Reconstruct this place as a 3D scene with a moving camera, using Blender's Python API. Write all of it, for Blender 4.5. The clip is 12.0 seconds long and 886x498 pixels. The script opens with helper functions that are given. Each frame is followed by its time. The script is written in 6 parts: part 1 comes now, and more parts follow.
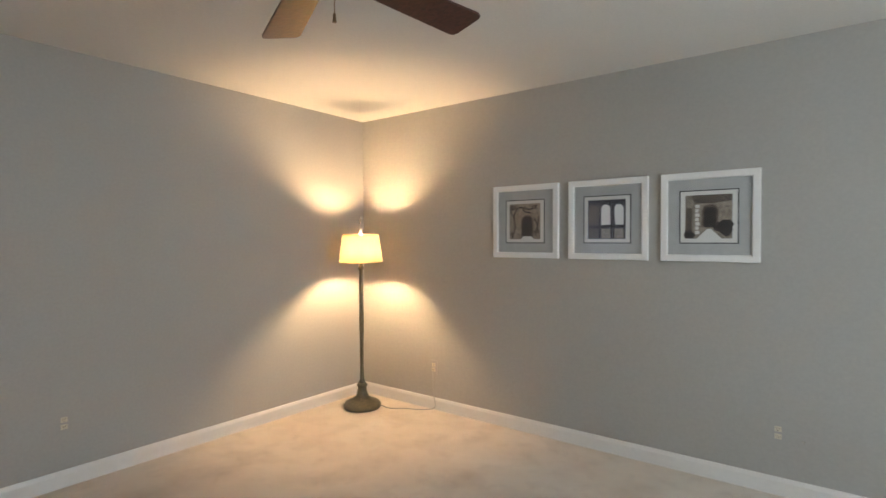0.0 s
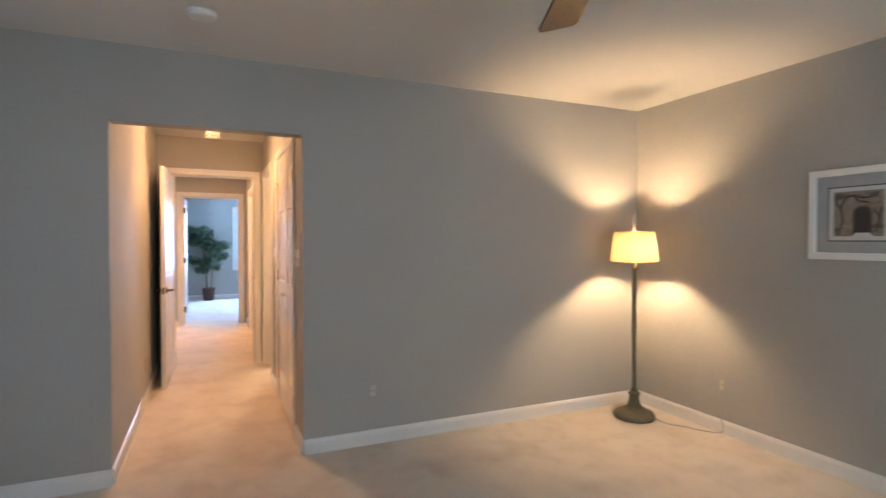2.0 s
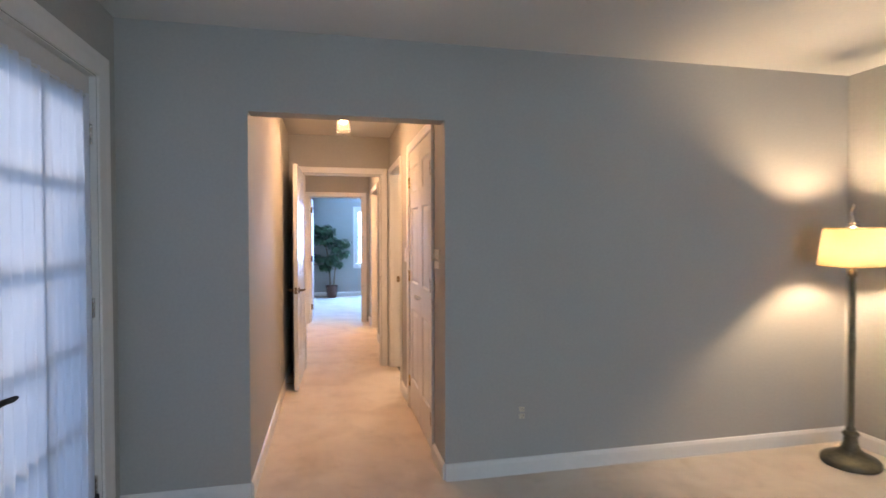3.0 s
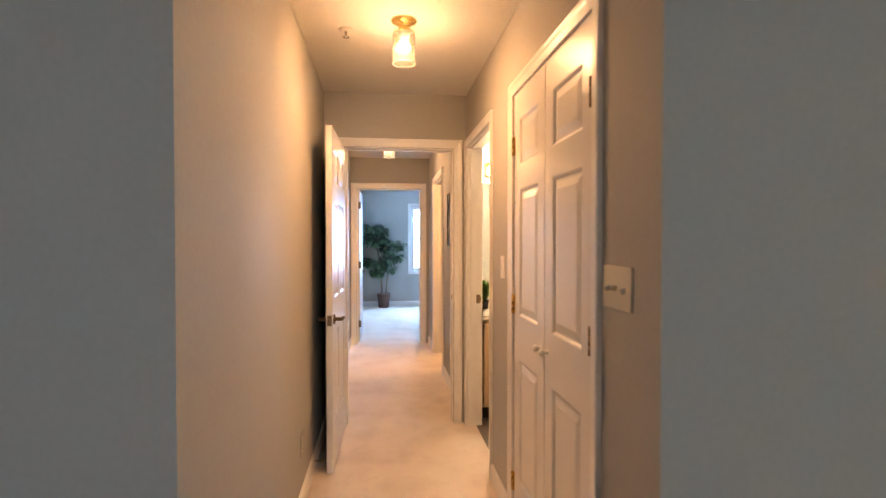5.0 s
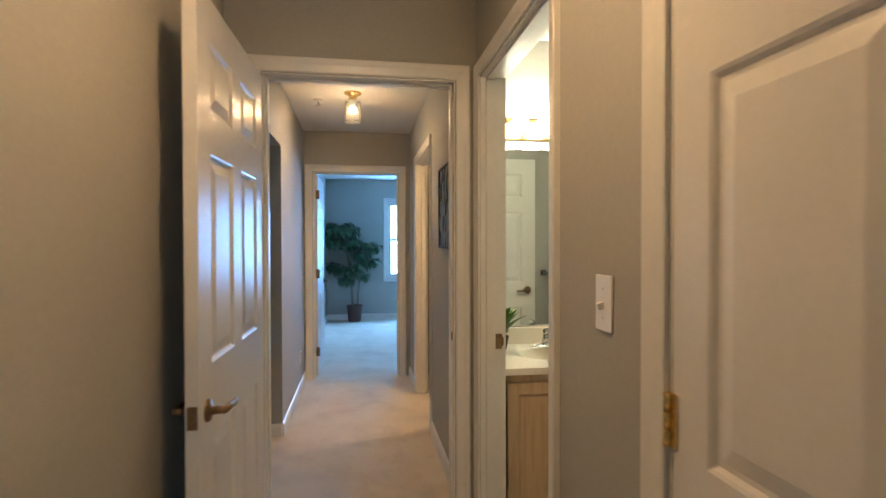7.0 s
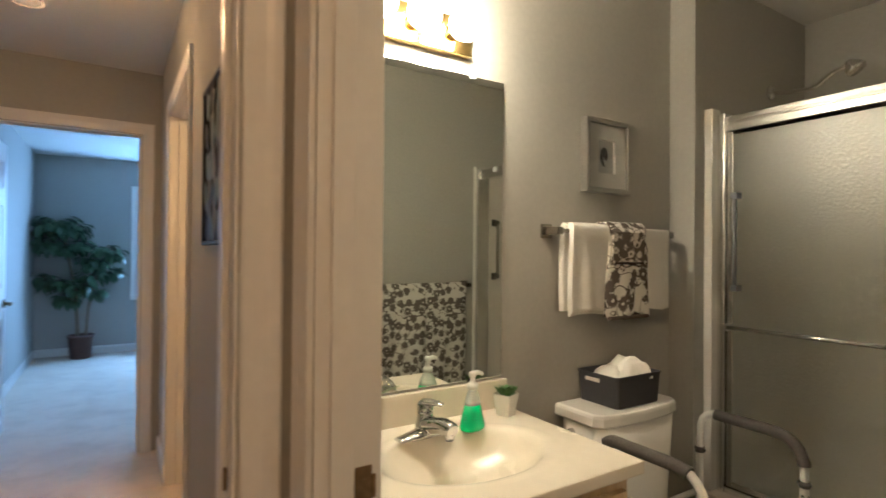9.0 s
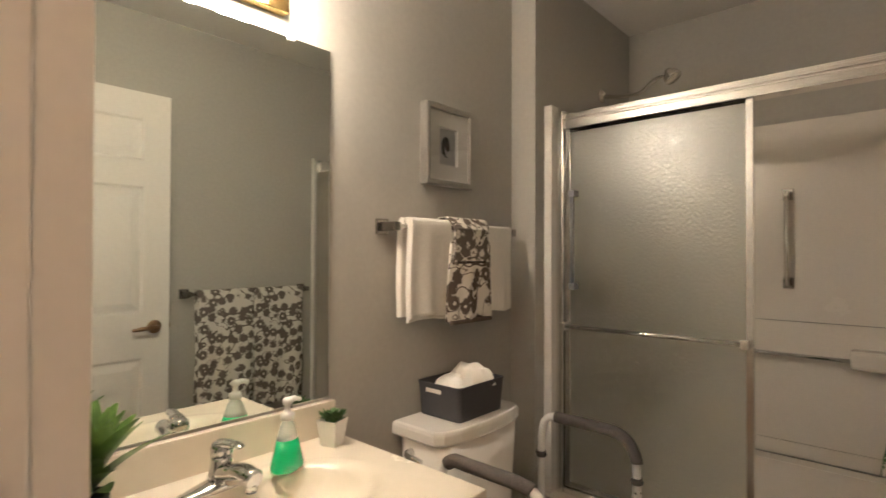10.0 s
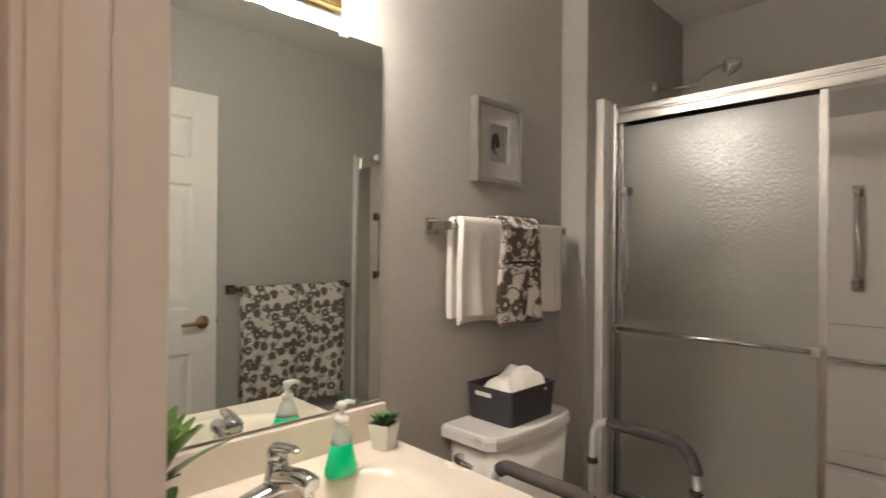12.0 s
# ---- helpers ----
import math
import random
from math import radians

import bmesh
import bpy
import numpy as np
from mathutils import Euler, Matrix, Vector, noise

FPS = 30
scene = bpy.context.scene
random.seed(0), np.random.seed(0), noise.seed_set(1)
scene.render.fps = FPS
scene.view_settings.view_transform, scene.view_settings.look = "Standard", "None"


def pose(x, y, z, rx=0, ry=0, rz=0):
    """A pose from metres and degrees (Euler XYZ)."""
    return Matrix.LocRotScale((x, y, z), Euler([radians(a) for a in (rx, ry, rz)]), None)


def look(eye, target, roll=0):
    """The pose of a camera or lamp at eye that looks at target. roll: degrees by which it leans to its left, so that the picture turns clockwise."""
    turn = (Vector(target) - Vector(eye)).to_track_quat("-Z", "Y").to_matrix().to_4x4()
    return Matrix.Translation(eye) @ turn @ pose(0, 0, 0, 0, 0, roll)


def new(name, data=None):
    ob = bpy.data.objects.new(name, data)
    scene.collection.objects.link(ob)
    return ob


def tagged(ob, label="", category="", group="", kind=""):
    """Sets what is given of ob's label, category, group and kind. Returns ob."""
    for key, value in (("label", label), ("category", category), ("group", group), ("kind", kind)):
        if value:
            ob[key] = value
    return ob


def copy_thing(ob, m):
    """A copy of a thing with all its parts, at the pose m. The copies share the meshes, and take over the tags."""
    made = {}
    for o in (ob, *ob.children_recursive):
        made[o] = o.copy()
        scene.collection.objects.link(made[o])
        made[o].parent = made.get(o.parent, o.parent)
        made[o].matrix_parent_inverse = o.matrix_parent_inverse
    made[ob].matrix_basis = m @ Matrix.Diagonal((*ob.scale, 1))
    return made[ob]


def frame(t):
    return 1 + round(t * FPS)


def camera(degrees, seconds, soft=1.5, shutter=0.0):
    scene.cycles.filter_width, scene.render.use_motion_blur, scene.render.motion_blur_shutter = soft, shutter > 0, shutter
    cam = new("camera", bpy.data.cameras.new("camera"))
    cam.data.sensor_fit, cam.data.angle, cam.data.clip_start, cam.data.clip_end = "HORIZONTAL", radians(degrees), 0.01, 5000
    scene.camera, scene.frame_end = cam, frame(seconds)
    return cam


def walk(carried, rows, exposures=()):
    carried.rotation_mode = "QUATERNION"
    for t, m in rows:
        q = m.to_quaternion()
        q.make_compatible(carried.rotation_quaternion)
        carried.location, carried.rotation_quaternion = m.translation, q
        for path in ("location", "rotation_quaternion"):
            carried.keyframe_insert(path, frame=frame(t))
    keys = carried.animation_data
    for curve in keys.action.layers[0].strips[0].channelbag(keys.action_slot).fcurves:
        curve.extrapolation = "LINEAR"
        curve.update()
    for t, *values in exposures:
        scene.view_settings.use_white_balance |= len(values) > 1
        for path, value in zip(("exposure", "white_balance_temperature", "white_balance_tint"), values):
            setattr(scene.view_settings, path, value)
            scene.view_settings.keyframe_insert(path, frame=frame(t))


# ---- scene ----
cam = camera(80.9, 12.0, shutter=0.4)
PATH = [
    (0, (0.421, 0.051, 1.367), (-0.794, 1.639, 1.334), -0.1),
    (0.5, (0.443, 0.117, 1.364), (-0.931, 1.57, 1.333), 0.0),
    (1, (0.438, 0.129, 1.365), (-1.095, 1.414, 1.335), 0.0),
    (1.5, (0.398, 0.104, 1.368), (-1.296, 1.167, 1.335), 0.1),
    (2, (0.328, 0.079, 1.355), (-1.499, 0.892, 1.32), 0.0),
    (2.5, (0.133, 0.012, 1.36), (-1.779, 0.596, 1.319), -0.1),
    (3, (-0.186, -0.024, 1.359), (-2.14, 0.401, 1.318), -0.1),
    (3.2, (-0.329, 0.013, 1.351), (-2.295, 0.378, 1.314), -0.1),
    (4.8, (-1.75, 0.007, 1.367), (-3.737, 0.235, 1.339), -0.1),
    (5, (-1.906, -0.02, 1.362), (-3.892, 0.213, 1.327), -0.0),
    (5.5, (-2.278, -0.055, 1.376), (-4.263, 0.182, 1.334), -0.1),
    (6, (-2.685, -0.013, 1.369), (-4.669, 0.234, 1.339), -0.1),
    (6.5, (-3.112, 0.033, 1.35), (-5.094, 0.298, 1.323), 0.1),
    (6.7, (-3.28, 0.065, 1.35), (-5.261, 0.343, 1.322), 0.0),
    (8.3, (-4.557, 0.228, 1.332), (-6.418, 0.961, 1.322), 0.5),
    (8.5, (-4.685, 0.266, 1.332), (-6.506, 1.092, 1.326), 0.6),
    (9, (-4.901, 0.351, 1.292), (-6.593, 1.417, 1.307), 0.5),
    (9.5, (-5.01, 0.471, 1.279), (-6.521, 1.781, 1.299), 0.4),
    (10, (-5.042, 0.554, 1.286), (-6.372, 2.047, 1.308), 0.2),
    (10.5, (-5.036, 0.587, 1.286), (-6.23, 2.192, 1.304), 0.0),
    (11, (-5.055, 0.588, 1.282), (-6.201, 2.227, 1.297), 0.0),
    (11.5, (-5.08, 0.582, 1.29), (-6.313, 2.156, 1.296), 0.2),
    (12, (-5.111, 0.545, 1.303), (-6.531, 1.954, 1.302), 0.5),
]
walk(cam, [(t, look(eye, target, roll)) for t, eye, target, roll in PATH],
     exposures=[(0.0, 1.06, 7300, 18), (2.0, 0.80, 6900, 18), (3.2, 0.68, 6100, 16), (5.0, 0.64, 7200, 17), (5.5, 0.46, 7100, 15), (6.0, 0.14, 6400, 1),
                (6.6, -0.16, 5600, -5), (8.4, -0.36, 5500, 2), (9.0, -0.40, 5850, 4), (9.5, -0.36, 6000, 9), (10.5, -0.16, 5450, 13), (12.0, -0.20, 5200, 13)])

# ---- world, daylight and the large lights ----
world = bpy.data.worlds.new("world")
scene.world = world
world.use_nodes = True
wn = world.node_tree.nodes
sky = wn.new("ShaderNodeTexSky")
sky.sky_type = "NISHITA"
sky.sun_disc = False
sky.sun_elevation, sky.sun_rotation = radians(38), radians(200)
wn["Background"].inputs["Strength"].default_value = 0.12
world.node_tree.links.new(sky.outputs["Color"], wn["Background"].inputs["Color"])

sun = new("sun", bpy.data.lights.new("sun", "SUN"))
sun.data.energy, sun.data.angle, sun.data.color = 0.5, radians(12), (1.0, 0.96, 0.9)
sun.matrix_world = pose(0, 0, 8, 52, 0, -20)


def window_light(name, m, w, h, watts, color):
    """Skylight entering an opening: an area lamp in the opening, shining along its -Z."""
    ob = new(name, bpy.data.lights.new(name, "AREA"))
    ob.data.shape, ob.data.size, ob.data.size_y = "RECTANGLE", w, h
    ob.data.energy, ob.data.color = watts, color
    ob.matrix_world = m
    return ob


DAY = (0.24, 0.50, 1.0)
window_light("daylight_french_door", pose(-2.38, -1.22, 1.1, 90, 0, 0), 0.7, 1.75, 2.2, DAY)
# The next lamp fills an assumed, unseen east window to light the bedroom.
window_light("daylight_bedroom_window", pose(2.46, 1.3, 1.4, 0, 90, 0), 1.3, 1.7, 38, (0.62, 0.83, 1.0))
window_light("daylight_far_window", pose(-12.78, 1.02, 1.38, 0, -90, 0), 1.3, 0.9, 170, (0.26, 0.52, 1.0))
window_light("daylight_living_door", pose(-9.1, -1.75, 1.1, 0, -90, 0), 1.8, 1.5, 26, (0.55, 0.75, 1.0))


# ---- materials ----
def mat(name, color, rough=0.6, metal=0.0, grain=0.0, grain_scale=120.0, stain=0.0, stain_scale=1.5, bump=0.0, bump_scale=200.0, spec=0.5, coat=0.0, stain_color=None):
    """Principled surface with fine grain, broad stains and fine relief."""
    m = bpy.data.materials.new(name)
    m.use_nodes = True
    n, l = m.node_tree.nodes, m.node_tree.links
    b = n["Principled BSDF"]
    b.inputs["Base Color"].default_value = (*color, 1)
    b.inputs["Roughness"].default_value = rough
    b.inputs["Metallic"].default_value = metal
    b.inputs["Specular IOR Level"].default_value = spec
    b.inputs["Coat Weight"].default_value = coat
    tc = n.new("ShaderNodeTexCoord")
    last = None
    if grain:
        t = n.new("ShaderNodeTexNoise")
        t.inputs["Scale"].default_value, t.inputs["Detail"].default_value = grain_scale, 3
        l.new(tc.outputs["Object"], t.inputs["Vector"])
        r = n.new("ShaderNodeMapRange")
        r.inputs[3].default_value, r.inputs[4].default_value = 1 - grain, 1 + grain
        r.inputs[1].default_value, r.inputs[2].default_value = 0.3, 0.7
        l.new(t.outputs["Fac"], r.inputs[0])
        x = n.new("ShaderNodeMix")
        x.data_type, x.blend_type = "RGBA", "MULTIPLY"
        x.inputs[0].default_value = 1
        x.inputs[6].default_value = (*color, 1)
        l.new(r.outputs[0], x.inputs[7])
        last = x.outputs[2]
    if stain:
        t = n.new("ShaderNodeTexNoise")
        t.inputs["Scale"].default_value, t.inputs["Detail"].default_value, t.inputs["Roughness"].default_value = stain_scale, 5, 0.6
        l.new(tc.outputs["Object"], t.inputs["Vector"])
        r = n.new("ShaderNodeMapRange")
        r.inputs[1].default_value, r.inputs[2].default_value = 0.42, 0.72
        r.inputs[3].default_value, r.inputs[4].default_value = 0, stain
        l.new(t.outputs["Fac"], r.inputs[0])
        x = n.new("ShaderNodeMix")
        x.data_type = "RGBA"
        l.new(r.outputs[0], x.inputs[0])
        x.inputs[6].default_value = (*color, 1)
        if last:
            l.new(last, x.inputs[6])
        x.inputs[7].default_value = (*(stain_color or [c * 0.7 for c in color]), 1)
        last = x.outputs[2]
        rr = n.new("ShaderNodeMapRange")
        rr.inputs[3].default_value, rr.inputs[4].default_value = max(0.02, rough - 0.06), min(1, rough + 0.06)
        l.new(t.outputs["Fac"], rr.inputs[0])
        l.new(rr.outputs[0], b.inputs["Roughness"])
    if last:
        l.new(last, b.inputs["Base Color"])
    if bump:
        t = n.new("ShaderNodeTexNoise")
        t.inputs["Scale"].default_value, t.inputs["Detail"].default_value = bump_scale, 4
        l.new(tc.outputs["Object"], t.inputs["Vector"])
        u = n.new("ShaderNodeBump")
        u.inputs["Strength"].default_value, u.inputs["Distance"].default_value = bump, 0.004
        l.new(t.outputs["Fac"], u.inputs["Height"])
        l.new(u.outputs[0], b.inputs["Normal"])
    return m


def carpet_material():
    """Cut-pile carpet: beige with brushed lighter and darker patches, worn stains and a fibre relief."""
    m = mat("carpet", (0.78, 0.665, 0.55), 0.95, grain=0.16, grain_scale=420, spec=0.1)
    n, l = m.node_tree.nodes, m.node_tree.links
    b = n["Principled BSDF"]
    tc = n.new("ShaderNodeTexCoord")
    src = b.inputs["Base Color"].links[0].from_socket
    for scale, lo, hi, col, amt, dist in ((2.3, 0.45, 0.66, (0.84, 0.75, 0.65), 0.55, 0.3), (3.4, 0.47, 0.74, (0.46, 0.35, 0.26), 0.42, 0.2), (11.0, 0.55, 0.72, (0.50, 0.39, 0.30), 0.22, 0.8)):
        t = n.new("ShaderNodeTexNoise")
        t.inputs["Scale"].default_value, t.inputs["Detail"].default_value = scale, 4
        t.inputs["Distortion"].default_value = dist
        l.new(tc.outputs["Object"], t.inputs["Vector"])
        r = n.new("ShaderNodeMapRange")
        r.inputs[1].default_value, r.inputs[2].default_value, r.inputs[4].default_value = lo, hi, amt
        l.new(t.outputs["Fac"], r.inputs[0])
        x = n.new("ShaderNodeMix")
        x.data_type = "RGBA"
        l.new(r.outputs[0], x.inputs[0])
        l.new(src, x.inputs[6])
        x.inputs[7].default_value = (*col, 1)
        src = x.outputs[2]
    l.new(src, b.inputs["Base Color"])
    t = n.new("ShaderNodeTexNoise")
    t.inputs["Scale"].default_value, t.inputs["Detail"].default_value = 260, 3
    l.new(tc.outputs["Object"], t.inputs["Vector"])
    u = n.new("ShaderNodeBump")
    u.inputs["Strength"].default_value, u.inputs["Distance"].default_value = 0.8, 0.008
    l.new(t.outputs["Fac"], u.inputs["Height"])
    l.new(u.outputs[0], b.inputs["Normal"])
    b.inputs["Sheen Weight"].default_value = 0.2
    return m


def emit(name, color, strength):
    m = bpy.data.materials.new(name)
    m.use_nodes = True
    b = m.node_tree.nodes["Principled BSDF"]
    b.inputs["Base Color"].default_value = (*color, 1)
    b.inputs["Emission Color"].default_value = (*color, 1)
    b.inputs["Emission Strength"].default_value = strength
    return m


def glass(name, color=(1, 1, 1), rough=0.0, ior=1.45, bump=0.0, bump_scale=60):
    m = bpy.data.materials.new(name)
    m.use_nodes = True
    n, l = m.node_tree.nodes, m.node_tree.links
    b = n["Principled BSDF"]
    b.inputs["Base Color"].default_value = (*color, 1)
    b.inputs["Roughness"].default_value, b.inputs["IOR"].default_value = rough, ior
    b.inputs["Transmission Weight"].default_value = 1
    if bump:
        tc = n.new("ShaderNodeTexCoord")
        t = n.new("ShaderNodeTexNoise")
        t.inputs["Scale"].default_value, t.inputs["Detail"].default_value = bump_scale, 1
        l.new(tc.outputs["Object"], t.inputs["Vector"])
        u = n.new("ShaderNodeBump")
        u.inputs["Strength"].default_value, u.inputs["Distance"].default_value = bump, 0.004
        l.new(t.outputs["Fac"], u.inputs["Height"])
        l.new(u.outputs[0], b.inputs["Normal"])
    return m


def cloth(name, color, translucent=0.4, transparent=0.0, weave=700):
    """Thin cloth: diffuse, letting some light through."""
    m = bpy.data.materials.new(name)
    m.use_nodes = True
    n, l = m.node_tree.nodes, m.node_tree.links
    out = n["Material Output"]
    n.remove(n["Principled BSDF"])
    d, t, p = n.new("ShaderNodeBsdfDiffuse"), n.new("ShaderNodeBsdfTranslucent"), n.new("ShaderNodeBsdfTransparent")
    tc, w = n.new("ShaderNodeTexCoord"), n.new("ShaderNodeTexNoise")
    w.inputs["Scale"].default_value = weave
    l.new(tc.outputs["Object"], w.inputs["Vector"])
    r = n.new("ShaderNodeMix")
    r.data_type = "RGBA"
    r.inputs[6].default_value, r.inputs[7].default_value = (*[c * 0.8 for c in color], 1), (*color, 1)
    l.new(w.outputs["Fac"], r.inputs[0])
    l.new(r.outputs[2], d.inputs["Color"])
    l.new(r.outputs[2], t.inputs["Color"])
    a, c = n.new("ShaderNodeMixShader"), n.new("ShaderNodeMixShader")
    a.inputs[0].default_value, c.inputs[0].default_value = translucent, transparent
    l.new(d.outputs[0], a.inputs[1]), l.new(t.outputs[0], a.inputs[2])
    l.new(a.outputs[0], c.inputs[1]), l.new(p.outputs[0], c.inputs[2])
    l.new(c.outputs[0], out.inputs["Surface"])
    return m


def node_math(n, l, op, a, b=None):
    """A math node on sockets or numbers."""
    k = n.new("ShaderNodeMath")
    k.operation = op
    for i, v in enumerate((a, b)):
        if v is None:
            continue
        if isinstance(v, (int, float)):
            k.inputs[i].default_value = v
        else:
            l.new(v, k.inputs[i])
    return k.outputs[0]


def printed(name, light, dark, scale, size=0.36, tendril=0.016, rough=0.95):
    """Flower print: ragged blossoms with pale hearts and thin curling stems on a plain cloth."""
    m = mat(name, light, rough, bump=0.5, bump_scale=500, spec=0.1)
    n, l = m.node_tree.nodes, m.node_tree.links
    tc = n.new("ShaderNodeTexCoord")
    w = n.new("ShaderNodeTexNoise")
    w.inputs["Scale"].default_value, w.inputs["Detail"].default_value = scale * 5.5, 2
    l.new(tc.outputs["Object"], w.inputs["Vector"])
    v = n.new("ShaderNodeTexVoronoi")
    v.inputs["Scale"].default_value, v.inputs["Randomness"].default_value = scale, 0.75
    l.new(tc.outputs["Object"], v.inputs["Vector"])
    g = n.new("ShaderNodeTexNoise")
    g.inputs["Scale"].default_value, g.inputs["Detail"].default_value, g.inputs["Distortion"].default_value = scale * 0.55, 1, 0.8
    l.new(tc.outputs["Object"], g.inputs["Vector"])
    petal = node_math(n, l, "MULTIPLY_ADD", w.outputs["Fac"], 0.5)
    l.new(v.outputs["Distance"], petal.node.inputs[2])
    r = n.new("ShaderNodeMapRange")
    r.inputs[1].default_value, r.inputs[2].default_value = size + 0.22, size + 0.30
    r.inputs[3].default_value, r.inputs[4].default_value = 1, 0
    l.new(petal, r.inputs[0])
    heart = node_math(n, l, "GREATER_THAN", v.outputs["Distance"], 0.13)
    blossom = node_math(n, l, "MULTIPLY", r.outputs[0], heart)
    line = node_math(n, l, "LESS_THAN", node_math(n, l, "ABSOLUTE", node_math(n, l, "SUBTRACT", g.outputs["Fac"], 0.5)), tendril)
    fac = node_math(n, l, "MAXIMUM", blossom, line)
    x = n.new("ShaderNodeMix")
    x.data_type = "RGBA"
    x.inputs[6].default_value, x.inputs[7].default_value = (*light, 1), (*dark, 1)
    l.new(fac, x.inputs[0]), l.new(x.outputs[2], n["Principled BSDF"].inputs["Base Color"])
    return m


def wood(name, light, dark, rough=0.4, scale=6.0, axis=2):
    m = mat(name, light, rough, bump=0.15, bump_scale=90)
    n, l = m.node_tree.nodes, m.node_tree.links
    tc, mp = n.new("ShaderNodeTexCoord"), n.new("ShaderNodeMapping")
    s = [8.0, 8.0, 8.0]
    s[axis] = 0.6
    mp.inputs["Scale"].default_value = s
    w = n.new("ShaderNodeTexNoise")
    w.inputs["Scale"].default_value, w.inputs["Detail"].default_value, w.inputs["Distortion"].default_value = scale, 6, 0.6
    l.new(tc.outputs["Object"], mp.inputs[0]), l.new(mp.outputs[0], w.inputs["Vector"])
    x = n.new("ShaderNodeMix")
    x.data_type = "RGBA"
    x.inputs[6].default_value, x.inputs[7].default_value = (*light, 1), (*dark, 1)
    r = n.new("ShaderNodeMapRange")
    r.inputs[1].default_value, r.inputs[2].default_value = 0.35, 0.7
    l.new(w.outputs["Fac"], r.inputs[0]), l.new(r.outputs[0], x.inputs[0])
    l.new(x.outputs[2], n["Principled BSDF"].inputs["Base Color"])
    return m


M_WALL = mat("wall_paint", (0.41, 0.395, 0.36), 0.75, grain=0.03, grain_scale=60, stain=0.12, stain_scale=0.9, bump=0.12, bump_scale=260, spec=0.3)
M_CEIL = mat("ceiling_paint", (0.68, 0.66, 0.62), 0.9, grain=0.03, grain_scale=90, stain=0.08, bump=0.25, bump_scale=180, spec=0.2)
M_TRIM = mat("trim_paint", (0.75, 0.725, 0.685), 0.32, grain=0.02, grain_scale=40, stain=0.08, stain_scale=4, bump=0.04, bump_scale=120)
M_DOOR = mat("door_paint", (0.70, 0.675, 0.64), 0.3, grain=0.02, grain_scale=60, bump=0.06, bump_scale=300)
M_PEWTER = mat("pewter_grey", (0.36, 0.34, 0.31), 0.22, 1.0, grain=0.08)
M_BLADE = mat("broad_leaf", (0.085, 0.17, 0.035), 0.4, grain=0.25, grain_scale=40, stain=0.5, stain_scale=20, stain_color=(0.22, 0.34, 0.08))
M_CARPET = carpet_material()
M_VINYL = mat("vinyl_floor", (0.16, 0.135, 0.115), 0.45, grain=0.2, grain_scale=30, stain=0.5, stain_scale=5)
M_BRASS = mat("polished_brass", (0.83, 0.60, 0.24), 0.18, 1.0, grain=0.05)
M_ABRASS = mat("antique_brass", (0.23, 0.155, 0.09), 0.42, 1.0, grain=0.15, grain_scale=80)
M_CHROME = mat("chrome", (0.62, 0.62, 0.62), 0.10, 1.0)
M_NICKEL = mat("brushed_nickel", (0.72, 0.70, 0.66), 0.22, 1.0, grain=0.08)
M_ALU = mat("satin_aluminium", (0.80, 0.79, 0.77), 0.2, 1.0, grain=0.05)
M_BRONZE = mat("grey_green_bronze", (0.13, 0.12, 0.085), 0.42, 0.6, grain=0.2, grain_scale=50, stain=0.4, stain_scale=14, stain_color=(0.2, 0.17, 0.1))
M_SHADE = cloth("lampshade_linen", (0.72, 0.50, 0.25), 0.065)
M_SHEER = cloth("sheer_curtain", (0.90, 0.93, 0.98), 0.62, 0.02)
M_PLATE = mat("switch_plate", (0.62, 0.56, 0.42), 0.35, grain=0.03)
M_PLATEW = mat("white_plate", (0.80, 0.78, 0.74), 0.35, grain=0.03)
M_DARK = mat("dark_slot", (0.02, 0.02, 0.02), 0.6, grain=0.1)
M_FAN = wood("dark_mahogany", (0.075, 0.022, 0.014), (0.03, 0.01, 0.007), 0.3)
M_MARBLE = mat("cultured_marble", (0.82, 0.755, 0.645), 0.26, grain=0.02, grain_scale=25, stain=0.12, stain_scale=5, stain_color=(0.77, 0.70, 0.58), coat=0.12)
M_OAK = wood("pale_oak", (0.62, 0.45, 0.27), (0.51, 0.35, 0.20), 0.42)
M_PORC = mat("porcelain", (0.82, 0.80, 0.76), 0.1, grain=0.01, stain=0.03, coat=0.5)
M_ACRYL = mat("acrylic_surround", (0.72, 0.67, 0.60), 0.25, grain=0.02, stain=0.08, stain_scale=2, coat=0.2)
M_MIRROR = mat("mirror_silver", (0.84, 0.88, 0.83), 0.005, 1.0)
M_GLASS = glass("clear_glass")
M_FROST = glass("obscure_glass", (0.90, 0.91, 0.88), 0.28, bump=1.0, bump_scale=95)
for nd in M_FROST.node_tree.nodes:
    if nd.bl_idname == "ShaderNodeBump":
        nd.inputs["Distance"].default_value = 0.0015
    if nd.bl_idname == "ShaderNodeTexNoise":
        nd.inputs["Detail"].default_value = 1.0
FROST_B = M_FROST.node_tree.nodes["Principled BSDF"]
FROST_B.inputs["Coat Weight"].default_value, FROST_B.inputs["Coat Roughness"].default_value = 0.24, 0.07
M_FROST.node_tree.links.new(FROST_B.inputs["Normal"].links[0].from_socket, FROST_B.inputs["Coat Normal"])
M_FOAM = mat("grey_foam", (0.09, 0.08, 0.075), 0.85, grain=0.2, grain_scale=200, bump=0.4, bump_scale=400)
M_WTUBE = mat("white_tube", (0.80, 0.79, 0.76), 0.3, grain=0.02, stain=0.1, stain_scale=20)
